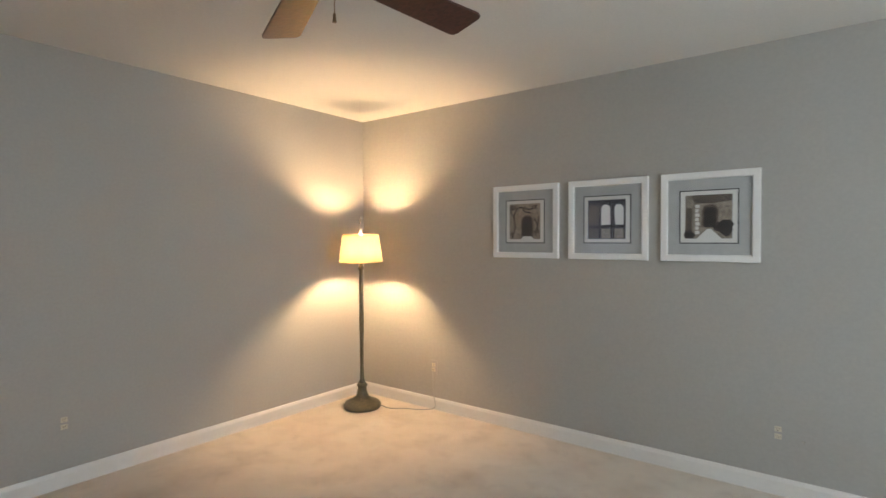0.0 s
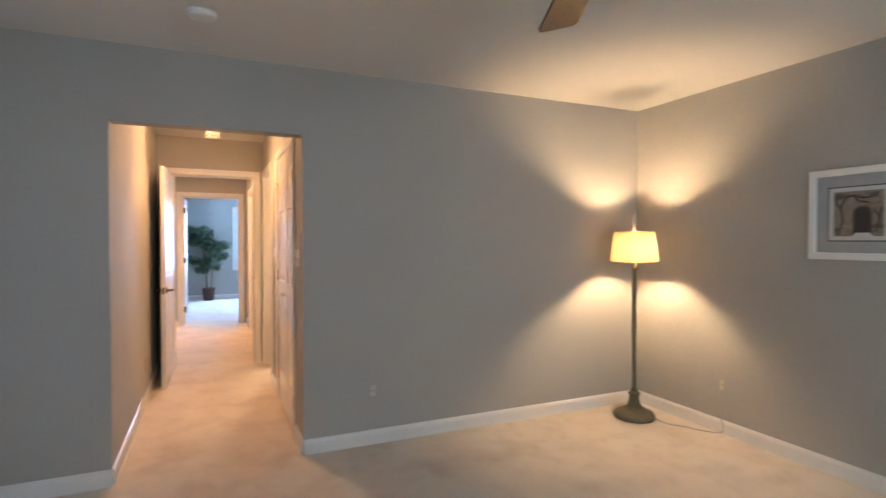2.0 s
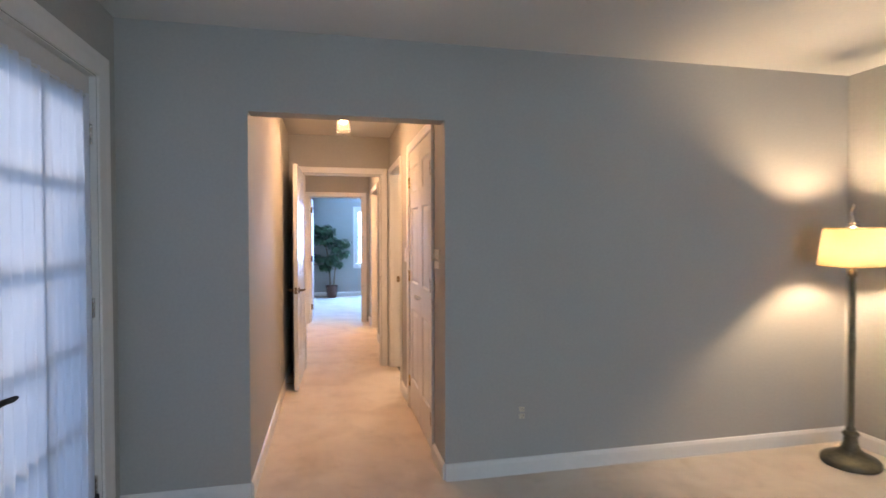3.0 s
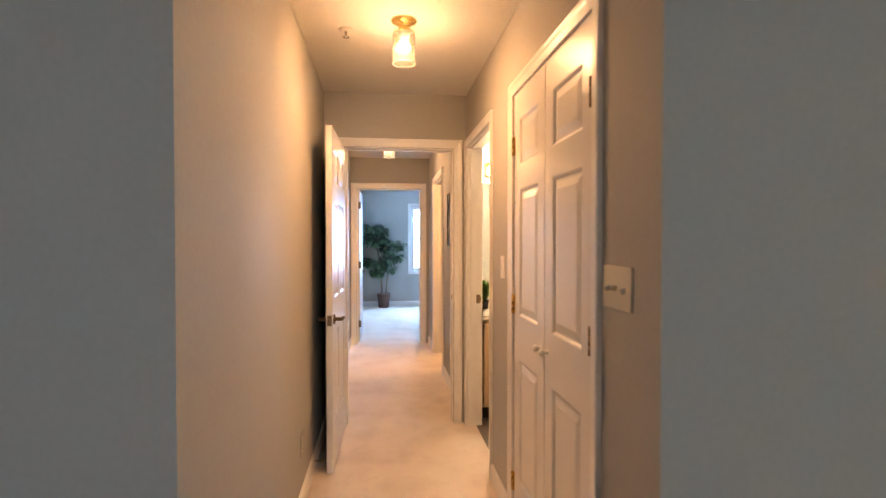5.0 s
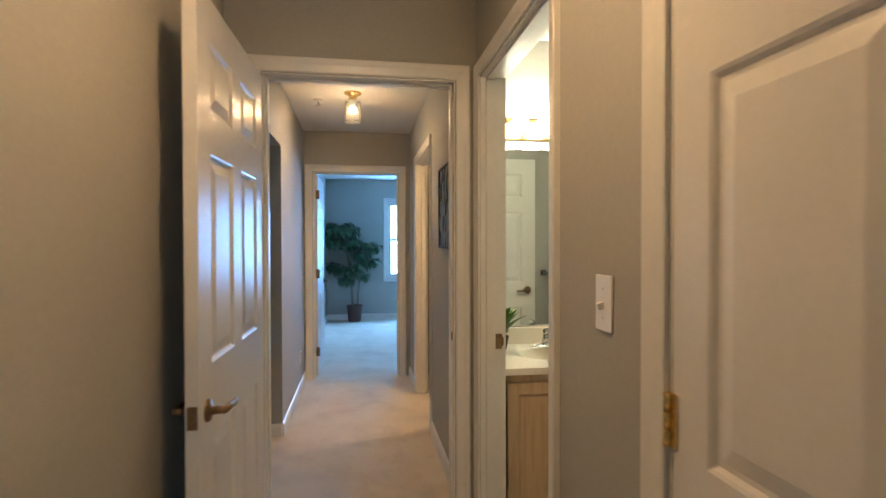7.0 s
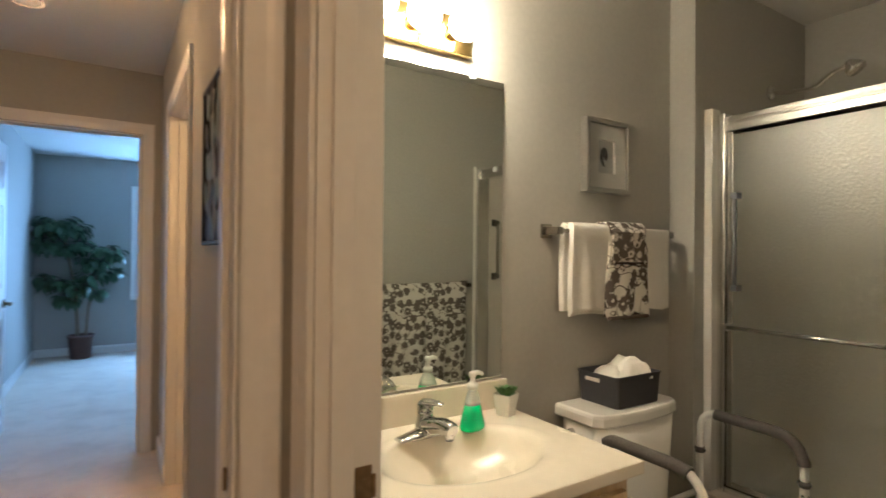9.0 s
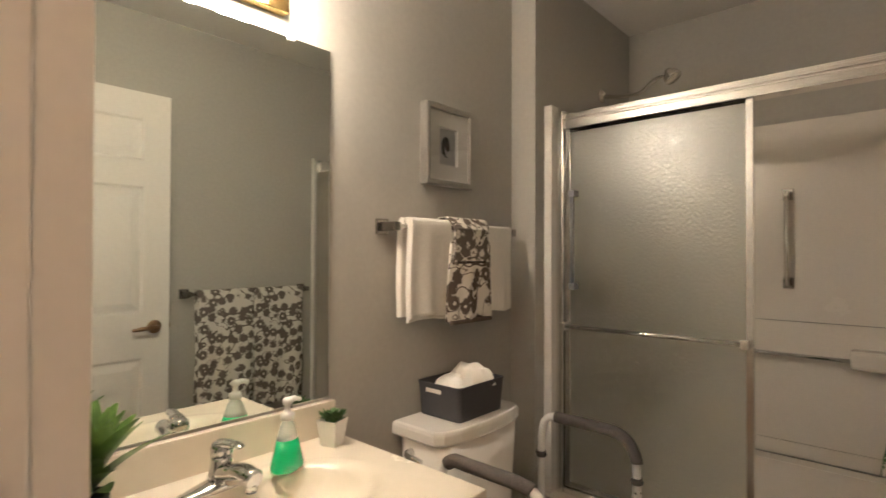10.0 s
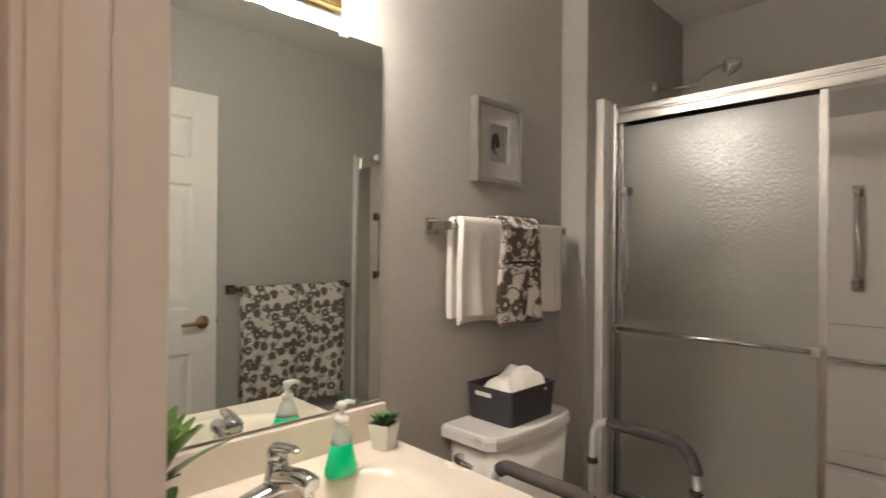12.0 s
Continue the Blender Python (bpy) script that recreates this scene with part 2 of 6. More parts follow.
M_BASKET = mat("charcoal_plastic", (0.045, 0.045, 0.052), 0.6, grain=0.1, grain_scale=150, bump=0.5, bump_scale=180)
M_TOWEL = mat("white_terry", (0.84, 0.81, 0.75), 0.95, grain=0.07, grain_scale=300, bump=0.9, bump_scale=420, spec=0.1)
M_TISSUE = mat("white_tissue", (0.86, 0.84, 0.79), 0.9, grain=0.02, bump=0.2, bump_scale=150, spec=0.1)
M_PRINT = printed("flowered_towel", (0.66, 0.635, 0.585), (0.15, 0.13, 0.115), 19, 0.45, 0.015)
M_PRINT3 = printed("flowered_hand_towel", (0.76, 0.73, 0.67), (0.13, 0.105, 0.09), 18, 0.44, 0.012)
M_PRINT2 = printed("flowered_towel_reverse", (0.14, 0.12, 0.105), (0.66, 0.62, 0.56), 24, 0.34, 0.016)
M_LEAF = mat("ficus_leaf", (0.042, 0.095, 0.043), 0.35, grain=0.3, grain_scale=8, stain=0.4, stain_scale=6, stain_color=(0.09, 0.16, 0.06))
M_FERN = mat("fern_leaf", (0.050, 0.115, 0.020), 0.5, grain=0.3, grain_scale=25, stain=0.4, stain_scale=12, stain_color=(0.03, 0.08, 0.02))
M_SUCC = mat("succulent_leaf", (0.045, 0.12, 0.025), 0.45, grain=0.25, grain_scale=40, stain=0.5, stain_scale=20, stain_color=(0.13, 0.20, 0.05))
M_BARK = mat("ficus_bark", (0.19, 0.14, 0.09), 0.85, grain=0.3, grain_scale=60, bump=0.6, bump_scale=60)
M_WICKER = mat("brown_wicker", (0.10, 0.045, 0.03), 0.7, grain=0.3, grain_scale=90, bump=1.0, bump_scale=120)
M_SOIL = mat("moss_soil", (0.05, 0.04, 0.025), 0.95, grain=0.4, grain_scale=90, bump=1.0, bump_scale=60)
M_SOAP = mat("green_soap", (0.02, 0.62, 0.24), 0.12, grain=0.04, grain_scale=40, coat=0.6)
M_SOAP.node_tree.nodes["Principled BSDF"].inputs["Transmission Weight"].default_value = 0.2
M_JAR = glass("clear_jar", (1.0, 0.98, 0.94), 0.2)
M_CLEARPL = mat("cloudy_plastic", (0.80, 0.86, 0.83), 0.25)
M_CLEARPL.node_tree.nodes["Principled BSDF"].inputs["Transmission Weight"].default_value = 0.6
M_CLEARPL.node_tree.nodes["Principled BSDF"].inputs["IOR"].default_value = 1.15
M_WPLAST = mat("white_plastic", (0.80, 0.80, 0.78), 0.35, grain=0.02)
M_SILVER = mat("silver_frame", (0.42, 0.40, 0.37), 0.28, 0.8, grain=0.06)
M_FRAMEW = mat("white_frame", (0.80, 0.79, 0.76), 0.4, grain=0.02, grain_scale=30, stain=0.06)
M_MATB = mat("mat_board", (0.47, 0.46, 0.43), 0.9, grain=0.05, grain_scale=20, stain=0.35, stain_scale=7, stain_color=(0.42, 0.41, 0.385))
M_PAPER = mat("white_paper", (0.72, 0.69, 0.63), 0.85, grain=0.03)
M_INK = mat("dark_ink", (0.02, 0.018, 0.016), 0.7, grain=0.1)
M_SEPIA = mat("sepia_mid", (0.14, 0.105, 0.08), 0.8, grain=0.35, grain_scale=60, stain=0.6, stain_scale=40, stain_color=(0.04, 0.03, 0.024))
M_SEPIAL = mat("sepia_light", (0.30, 0.245, 0.19), 0.8, grain=0.3, grain_scale=50, stain=0.5, stain_scale=30, stain_color=(0.2, 0.15, 0.11))
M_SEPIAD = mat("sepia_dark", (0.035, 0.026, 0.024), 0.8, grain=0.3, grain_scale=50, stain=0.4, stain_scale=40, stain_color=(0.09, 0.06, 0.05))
M_BLACKM = mat("black_metal", (0.015, 0.018, 0.018), 0.5, 0.4, grain=0.2, grain_scale=60)
M_TEALP = mat("teal_panel", (0.12, 0.2, 0.2), 0.5, grain=0.2, grain_scale=30, stain=0.7, stain_scale=12, stain_color=(0.32, 0.36, 0.34))
M_LAWN = mat("lawn", (0.07, 0.10, 0.04), 0.95, grain=0.3, grain_scale=6, stain=0.5, stain_scale=0.4)
M_BLUEBAG = mat("blue_nylon", (0.015, 0.17, 0.42), 0.5, grain=0.2, grain_scale=30, stain=0.5, stain_scale=10, stain_color=(0.02, 0.22, 0.35), bump=0.6, bump_scale=18)
M_STEELG = mat("grey_steel", (0.25, 0.26, 0.28), 0.4, 0.6, grain=0.1)
M_HAZE = emit("daylight_haze", (0.80, 0.90, 1.0), 2.6)
M_BULB = emit("warm_bulb", (1.0, 0.72, 0.42), 1420.0)
M_HALLB = emit("hall_bulb", (1.0, 0.55, 0.25), 1180.0)
M_HALLB2 = emit("hall_bulb_dim", (1.0, 0.57, 0.26), 1250.0)
M_HALLB3 = emit("side_room_bulb", (1.0, 0.55, 0.22), 2200.0)
M_NECK = emit("bulb_neck_glass", (1.0, 0.70, 0.40), 40.0)
M_GLOBE = emit("globe_bulb", (1.0, 0.80, 0.56), 178.0)


# ---- builders ----
def box(bm, x0, x1, y0, y1, z0, z1, bevel=0.0):
    """A box between two corners, its edges rounded by bevel."""
    r = bmesh.ops.create_cube(bm, size=1.0, matrix=Matrix.LocRotScale(((x0 + x1) / 2, (y0 + y1) / 2, (z0 + z1) / 2), None, (abs(x1 - x0), abs(y1 - y0), abs(z1 - z0))))
    if bevel:
        edges = {e for v in r["verts"] for e in v.link_edges}
        bmesh.ops.bevel(bm, geom=list(edges), offset=bevel, segments=2, affect="EDGES", profile=0.6)
    return bm


def boxes(*dims, bevel=0.0):
    bm = bmesh.new()
    for d in dims:
        box(bm, *d, bevel=bevel)
    return bm


def lathe(profile, steps=32, m=None):
    """A turned body from (radius, height) pairs."""
    bm = bmesh.new()
    rings = []
    for r, z in profile:
        if r < 1e-5:
            rings.append([bm.verts.new((0, 0, z))])
        else:
            rings.append([bm.verts.new((r * math.cos(2 * math.pi * i / steps), r * math.sin(2 * math.pi * i / steps), z)) for i in range(steps)])
    for a, b in zip(rings, rings[1:]):
        for i in range(steps):
            j = (i + 1) % steps
            if len(a) == 1 and len(b) > 1:
                bm.faces.new((a[0], b[j], b[i]))
            elif len(b) == 1 and len(a) > 1:
                bm.faces.new((a[i], a[j], b[0]))
            elif len(a) > 1:
                bm.faces.new((a[i], a[j], b[j], b[i]))
    for f in bm.faces:
        f.smooth = True
    bmesh.ops.recalc_face_normals(bm, faces=bm.faces)
    if m is not None:
        bmesh.ops.transform(bm, matrix=m, verts=bm.verts)
    return bm


def smooth_path(pts, n=8):
    """A rounded path through the points (Catmull-Rom)."""
    p = [Vector(q) for q in pts]
    p = [p[0] * 2 - p[1], *p, p[-1] * 2 - p[-2]]
    out = []
    for a, b, c, d in zip(p, p[1:], p[2:], p[3:]):
        for i in range(n):
            t = i / n
            out.append(0.5 * ((2 * b) + (c - a) * t + (2 * a - 5 * b + 4 * c - d) * t * t + (3 * b - a - 3 * c + d) * t ** 3))
    return out + [p[-2]]


def tube(pts, radius, steps=12, bm=None):
    """A round tube along points; radius may be one number or one for each point."""
    bm = bm or bmesh.new()
    pts = [Vector(p) for p in pts]
    rad = radius if isinstance(radius, (list, tuple)) else [radius] * len(pts)
    rings, side = [], None
    for i, p in enumerate(pts):
        d = (pts[min(i + 1, len(pts) - 1)] - pts[max(i - 1, 0)]).normalized()
        if side is None:
            side = d.orthogonal().normalized()
        side = (side - d * side.dot(d)).normalized()
        up = d.cross(side)
        rings.append([bm.verts.new(p + rad[i] * (math.cos(2 * math.pi * k / steps) * side + math.sin(2 * math.pi * k / steps) * up)) for k in range(steps)])
    for a, b in zip(rings, rings[1:]):
        for k in range(steps):
            f = bm.faces.new((a[k], a[(k + 1) % steps], b[(k + 1) % steps], b[k]))
            f.smooth = True
    bm.faces.new(rings[0][::-1]), bm.faces.new(rings[-1])
    return bm


def part(name, bm, material, parent=None, label=""):
    """One mesh object from a bmesh, under its thing."""
    me = bpy.data.meshes.new(name)
    bm.to_mesh(me)
    bm.free()
    me.materials.append(material)
    ob = new(name, me)
    if parent is not None:
        ob.parent = parent
    if label:
        tagged(ob, label)
    return ob


def thing(name, m, label, category, group="", kind=""):
    ob = new(name)
    ob.empty_display_size = 0.1
    ob.matrix_world = m
    return tagged(ob, label, category, group, kind)


def structure(name, bm, material, label, category):
    return tagged(part(name, bm, material), label, category, kind="structure")


def wall(name, axis, at, thick, a0, a1, z1, openings=(), label="greige painted drywall wall", z0=0.0):
    """A wall along x or y whose body lies from at to at + thick, with openings (a, b, bottom, top) cut through."""
    bm = bmesh.new()

    def put(a, b, lo, hi):
        if b - a > 1e-4 and hi - lo > 1e-4:
            lo2, hi2 = sorted((at, at + thick))
            box(bm, a, b, lo2, hi2, lo, hi) if axis == "x" else box(bm, lo2, hi2, a, b, lo, hi)
    pos = a0
    for a, b, lo, hi in sorted(openings):
        put(pos, a, z0, z1)
        put(a, b, z0, lo), put(a, b, hi, z1)
        pos = b
    put(pos, a1, z0, z1)
    return structure(name, bm, M_WALL, label, "wall")


def casing(name, m, w, h, parent=None, width=0.065, label="white painted door casing", bottom=False):
    """Moulded trim round an opening: local X along the wall, Y out of it, the opening from 0 to w."""
    prof = [(0.004, 0.0), (0.004, 0.009), (0.008, 0.011), (width * 0.55, 0.0135), (width * 0.72, 0.0165), (width - 0.006, 0.018), (width - 0.001, 0.015), (width, 0.0)]
    bm = bmesh.new()
    rows = []
    for u, v in prof:
        if bottom:
            ring = [(-u, v, -u), (-u, v, h + u), (w + u, v, h + u), (w + u, v, -u)]
        else:
            ring = [(-u, v, 0), (-u, v, h + u), (w + u, v, h + u), (w + u, v, 0)]
        rows.append([bm.verts.new(p) for p in ring])
    n = 4 if bottom else 3
    for a, b in zip(rows, rows[1:]):
        for i in range(n):
            j = (i + 1) % 4
            bm.faces.new((a[i], a[j], b[j], b[i]))
    if not bottom:
        bm.faces.new([r[0] for r in rows]), bm.faces.new([r[3] for r in rows][::-1])
    bmesh.ops.recalc_face_normals(bm, faces=bm.faces)
    ob = part(name, bm, M_TRIM, parent)
    if parent is None:
        ob.matrix_world = m
        tagged(ob, label, "trim", kind="structure")
    else:
        ob.matrix_local = m
    return ob


def jamb(name, m, w, h, depth, stop=0.07):
    """The lining of a door opening with its stop: local X along the wall, Y from the wall's face inwards (negative)."""
    t = 0.004
    ob = thing(name, m, "white painted door jamb with stop", "trim", kind="structure")
    for d in ((0, t, -depth, 0, 0, h), (w - t, w, -depth, 0, 0, h), (t, w - t, -depth, 0, h - t, h)):
        part("lining", boxes(d), M_TRIM, ob)
    for d in ((t, t + 0.011, -stop - 0.035, -stop, 0, h - t), (w - t - 0.011, w - t, -stop - 0.035, -stop, 0, h - t), (t + 0.011, w - t - 0.011, -stop - 0.035, -stop, h - t - 0.011, h - t)):
        part("stop", boxes(d, bevel=0.002), M_TRIM, ob)
    return ob


def baseboard(axis, at, out, a0, a1, h=0.095):
    """A run of baseboard with an eased top; out is +1 or -1, the side to which it stands proud."""
    prof = [(0, 0), (0.014, 0), (0.014, h - 0.022), (0.010, h - 0.012), (0.006, h - 0.004), (0.0, h)]
    bm = bmesh.new()
    ends = []
    for a in (a0, a1):
        ends.append([bm.verts.new((a, at + out * d, z) if axis == "x" else (at + out * d, a, z)) for d, z in prof])
    for i in range(len(prof) - 1):
        bm.faces.new((ends[0][i], ends[0][i + 1], ends[1][i + 1], ends[1][i]))
    bm.faces.new(ends[0]), bm.faces.new(ends[1][::-1])
    bmesh.ops.recalc_face_normals(bm, faces=bm.faces)
    return structure("baseboard", bm, M_TRIM, "white painted wooden baseboard", "trim")


def raised_panel(w, h, depth=0.009):
    """A moulded panel facing +Y, its rim at y = 0."""
    bm = bmesh.new()
    rings = []
    for inset, d in ((0, 0), (0.006, -0.003), (0.012, -depth), (0.020, -depth), (0.048, -0.002)):
        rings.append([bm.verts.new(p) for p in ((inset, d, inset), (w - inset, d, inset), (w - inset, d, h - inset), (inset, d, h - inset))])
    for a, b in zip(rings, rings[1:]):
        for i in range(4):
            bm.faces.new((a[i], a[(i + 1) % 4], b[(i + 1) % 4], b[i]))
    bm.faces.new(rings[-1])
    bmesh.ops.recalc_face_normals(bm, faces=bm.faces)
    for f in bm.faces:
        if f.normal.y < -0.5:
            f.normal_flip()
    return bm


def door_leaf(parent, w, h, columns=2, thick=0.035, material=None):
    """A panelled leaf from x = 0 (hinge edge) to w, its faces at y = +-thick/2, with moulded panels on both."""
    material = material or M_DOOR
    st, t = (0.11 if columns == 2 else 0.085), thick / 2
    rails = [(0, 0.235), (0.803, 1.003), (1.58, 1.693), (h - 0.118, h)]
    if columns == 2:
        cols = [(st, w / 2 - 0.05), (w / 2 + 0.05, w - st)]
    else:
        cols = [(st, w - st)]
    bm = boxes((0, st, -t, t, 0, h), (w - st, w, -t, t, 0, h))
    for a, b in rails:
        box(bm, st, w - st, -t, t, a, b)
    rows = [(rails[i][1], rails[i + 1][0]) for i in range(3)]
    if columns == 2:
        for a, b in rows:
            box(bm, cols[0][1], cols[1][0], -t, t, a, b)
    leaf = part("leaf", bm, material, parent)
    leaf.location.z = 0.012
    for x0, x1 in cols:
        for z0, z1 in rows:
            for s in (1, -1):
                p = part("panel", raised_panel(x1 - x0, z1 - z0), material, leaf)
                p.matrix_local = pose(x0, t, z0) if s > 0 else pose(x1, -t, z0, 0, 0, 180)
    return leaf


def lever_handle(parent, x, z, thick=0.035, way=-1, material=None):
    """A lever with a round rose on each face of a leaf, and the latch plate on its edge."""
    material = material or M_ABRASS
    for s in (1, -1):
        bm = lathe([(0, 0.030), (0.011, 0.030), (0.012, 0.010), (0.028, 0.008), (0.031, 0.003), (0.031, 0.0)], 24, pose(0, 0, 0, -90 if s > 0 else 90, 0, 0))
        tube(smooth_path([(0, s * 0.028, 0), (0, s * 0.045, 0), (way * 0.03, s * 0.050, 0.002), (way * 0.075, s * 0.050, -0.002), (way * 0.105, s * 0.047, -0.004)], 5), [0.010] * 16 + [0.009, 0.008, 0.008, 0.007, 0.006], 12, bm)
        h = part("door_handle", bm, material, parent, "antique brass lever handle")
        h.location = (x, s * thick / 2, z)


def hinge(parent, m, material):
    """A butt hinge: two leaves and a knuckle, local Z up, Y outwards."""
    bm = boxes((-0.018, 0.0, 0, 0.0025, -0.044, 0.044), (0.002, 0.020, 0, 0.0025, -0.044, 0.044))
    for k in range(3):
        z = -0.03 + 0.03 * k
        tube([(0.001, 0.006, z - 0.0135), (0.001, 0.006, z + 0.0135)], 0.0065, 10, bm)
    ob = part("hinge", bm, material, parent)
    ob.matrix_local = m
    return ob

# ---- the large structure ----
CE = 2.43
for nm, d in (("floor_bedroom", (-3.12, 2.6, -1.2, 3.5, -0.1, 0.0)), ("floor_hall", (-8.8, -3.12, -0.55, 0.665, -0.1, 0.0)), ("floor_far_room", (-13.0, -8.8, -0.7, 3.1, -0.1, 0.0)), ("floor_living_room", (-9.1, -3.12, -4.2, -0.55, -0.1, 0.0)), ("floor_side_room", (-8.8, -6.36, 0.665, 2.6, -0.1, 0.0))):
    structure(nm, boxes(d), M_CARPET, "beige cut-pile carpet with brushed and stained patches", "carpet")
structure("floor_bathroom", boxes((-6.36, -4.56, 0.665, 3.4, -0.1, 0.0)), M_VINYL, "dark brown-grey vinyl bathroom floor", "floor")
structure("floor_closet", boxes((-4.56, -3.12, 0.665, 1.5, -0.1, 0.0)), M_CARPET, "beige closet carpet", "carpet")
structure("ceiling", boxes((-3.06, 2.6, -1.2, 3.5, CE, CE + 0.12), (-8.88, -3.06, -0.49, 0.665, CE, CE + 0.12), (-13.0, -8.88, -0.7, 3.1, CE, CE + 0.12), (-9.2, -3.06, -4.2, -0.49, CE, CE + 0.12), (-8.88, -3.06, 0.665, 3.4, CE, CE + 0.12)), M_CEIL, "white painted drywall ceiling", "ceiling")

# bedroom
wall("wall_bedroom_west", "y", -3.0, -0.12, -1.16, 3.46, CE, [(-0.431, 0.6, 0, 2.01)], "greige bedroom wall with a cased hall opening")
wall("wall_bedroom_north", "x", 3.342, 0.12, -3.0, 2.4, CE)
wall("wall_bedroom_south", "x", -1.04, -0.12, -3.0, 2.4, CE, [(-2.795, -1.965, 0, 2.085)])
wall("wall_bedroom_east", "y", 2.4, 0.12, -1.16, 3.46, CE, [(0.65, 1.95, 0.55, 2.25)])
# hall
wall("wall_hall_north", "x", 0.6, 0.10, -8.74, -3.12, CE, [(-4.305, -3.38, 0, 2.035), (-5.65, -4.835, 0, 2.035), (-8.13, -7.20, 0, 2.035)], "greige hall wall with closet and bathroom doorways")
wall("wall_hall_south", "x", -0.431, -0.12, -8.74, -3.12, CE, [(-7.25, -6.15, 0, 2.01)], "greige hall wall with a wide opening")
wall("wall_hall_cross", "y", -5.729, -0.12, -0.431, 0.6, CE, [(-0.285, 0.507, 0, 2.035)], "greige cross wall with a doorway")
wall("wall_hall_end", "y", -8.74, -0.12, -0.551, 0.70, CE, [(-0.35, 0.487, 0, 2.03)], "greige wall at the end of the hall")
# bathroom
wall("wall_bathroom_west", "y", -6.228, -0.12, 0.70, 3.34, CE)
structure("wall_shower_return", boxes((-6.228, -6.118, 2.30, 3.22, 0, CE)), M_WALL, "greige return wall beside the shower", "wall")
wall("wall_bathroom_north", "x", 3.22, 0.12, -6.228, -4.70, CE)
wall("wall_bathroom_east", "y", -4.70, 0.12, 0.70, 3.34, CE)
# far room
wall("wall_far_west", "y", -12.70, -0.12, -0.59, 3.1, CE, [(0.575, 1.455, 0.71, 2.055)])
wall("wall_far_south", "x", -0.47, -0.12, -12.7, -8.86, CE)
wall("wall_far_north", "x", 2.9, 0.12, -12.7, -8.86, CE)
wall("wall_far_east", "y", -8.86, 0.12, 0.70, 2.9, CE)
# living room, closet and side room
wall("wall_living_west", "y", -9.0, -0.12, -4.0, -0.59, CE, [(-1.9, -0.86, 0, 2.04)])
wall("wall_living_south", "x", -4.0, -0.12, -9.0, -3.12, CE)
wall("wall_living_east", "y", -3.24, -0.12, -4.0, -0.551, CE)
# Unseen wall, added to stop light leaking round the closed closet doors.
wall("wall_closet_back", "x", 1.35, 0.1, -4.58, -3.12, CE)
wall("wall_side_room_back", "x", 2.4, 0.1, -8.74, -6.348, CE)

# baseboards
baseboard("y", -3.0, 1, -1.04, -0.431), baseboard("y", -3.0, 1, 0.6, 3.342)
baseboard("x", 3.342, -1, -2.986, 2.386), baseboard("x", -1.04, 1, -1.89, 2.386)
baseboard("y", 2.4, -1, -1.026, 3.342)
baseboard("x", 0.6, -1, -3.313, -3.014), baseboard("x", 0.6, -1, -4.775, -4.372), baseboard("x", 0.6, -1, -7.133, -5.85), baseboard("x", 0.6, -1, -8.74, -8.197)
baseboard("x", -0.431, 1, -5.729, -3.014), baseboard("x", -0.431, 1, -6.15, -5.85), baseboard("x", -0.431, 1, -8.74, -7.25)
baseboard("y", -12.70, 1, -0.456, 2.88), baseboard("x", -0.47, 1, -12.68, -8.95)
baseboard("y", -9.0, 1, -0.78, -0.594), baseboard("x", -0.551, -1, -8.74, -7.25)
baseboard("y", -7.25, 1, -0.548, -0.434, 0.09)
baseboard("y", -4.70, -1, 0.72, 2.39)

# trim round the openings
casing("casing_closet", pose(-3.38, 0.6, 0, 0, 0, 180), 0.925, 2.035)
jamb("jamb_closet", pose(-3.38, 0.6, 0, 0, 0, 180), 0.925, 2.035, 0.10, 0.045)
casing("casing_bathroom", pose(-4.835, 0.6, 0, 0, 0, 180), 0.815, 2.035, width=0.058)
casing("casing_bathroom_inside", pose(-5.65, 0.70, 0), 0.815, 2.035, width=0.05)
jamb("jamb_bathroom", pose(-4.835, 0.6, 0, 0, 0, 180), 0.815, 2.035, 0.108, 0.022)
casing("casing_hall_door", pose(-5.729, -0.285, 0, 0, 0, 90) @ Matrix.Scale(-1, 4, (0, 1, 0)), 0.792, 2.035)
casing("casing_hall_door_back", pose(-5.849, -0.285, 0, 0, 0, 90), 0.792, 2.035)
jamb("jamb_hall_door", pose(-5.729, -0.285, 0, 0, 0, 90) @ Matrix.Scale(-1, 4, (0, 1, 0)), 0.792, 2.035, 0.12, 0.045)
casing("casing_far_door", pose(-8.74, -0.35, 0, 0, 0, 90) @ Matrix.Scale(-1, 4, (0, 1, 0)), 0.837, 2.03, width=0.072)
jamb("jamb_far_door", pose(-8.74, -0.35, 0, 0, 0, 90) @ Matrix.Scale(-1, 4, (0, 1, 0)), 0.837, 2.03, 0.12, 0.045)
casing("casing_side_room", pose(-7.20, 0.6, 0, 0, 0, 180), 0.93, 2.035)
jamb("jamb_side_room", pose(-7.20, 0.6, 0, 0, 0, 180), 0.93, 2.035, 0.10, 0.045)
casing("casing_french_door", pose(-2.795, -1.04, 0), 0.83, 2.085, width=0.105)
jamb("jamb_french_door", pose(-2.795, -1.04, 0), 0.83, 2.085, 0.12, 0.06)
casing("casing_living_door", pose(-9.0, -1.9, 0, 0, 0, 90) @ Matrix.Scale(-1, 4, (0, 1, 0)), 1.04, 2.04, width=0.08)

# outdoors
structure("ground", boxes((-70, 60, -70, 70, -0.35, -0.12)), M_LAWN, "green lawn around the house", "ground")
structure("backdrop", boxes((-16.2, -16.0, -8.0, 10.0, -0.12, 6.0)), M_HAZE, "pale overexposed daylight haze beyond the window", "backdrop")


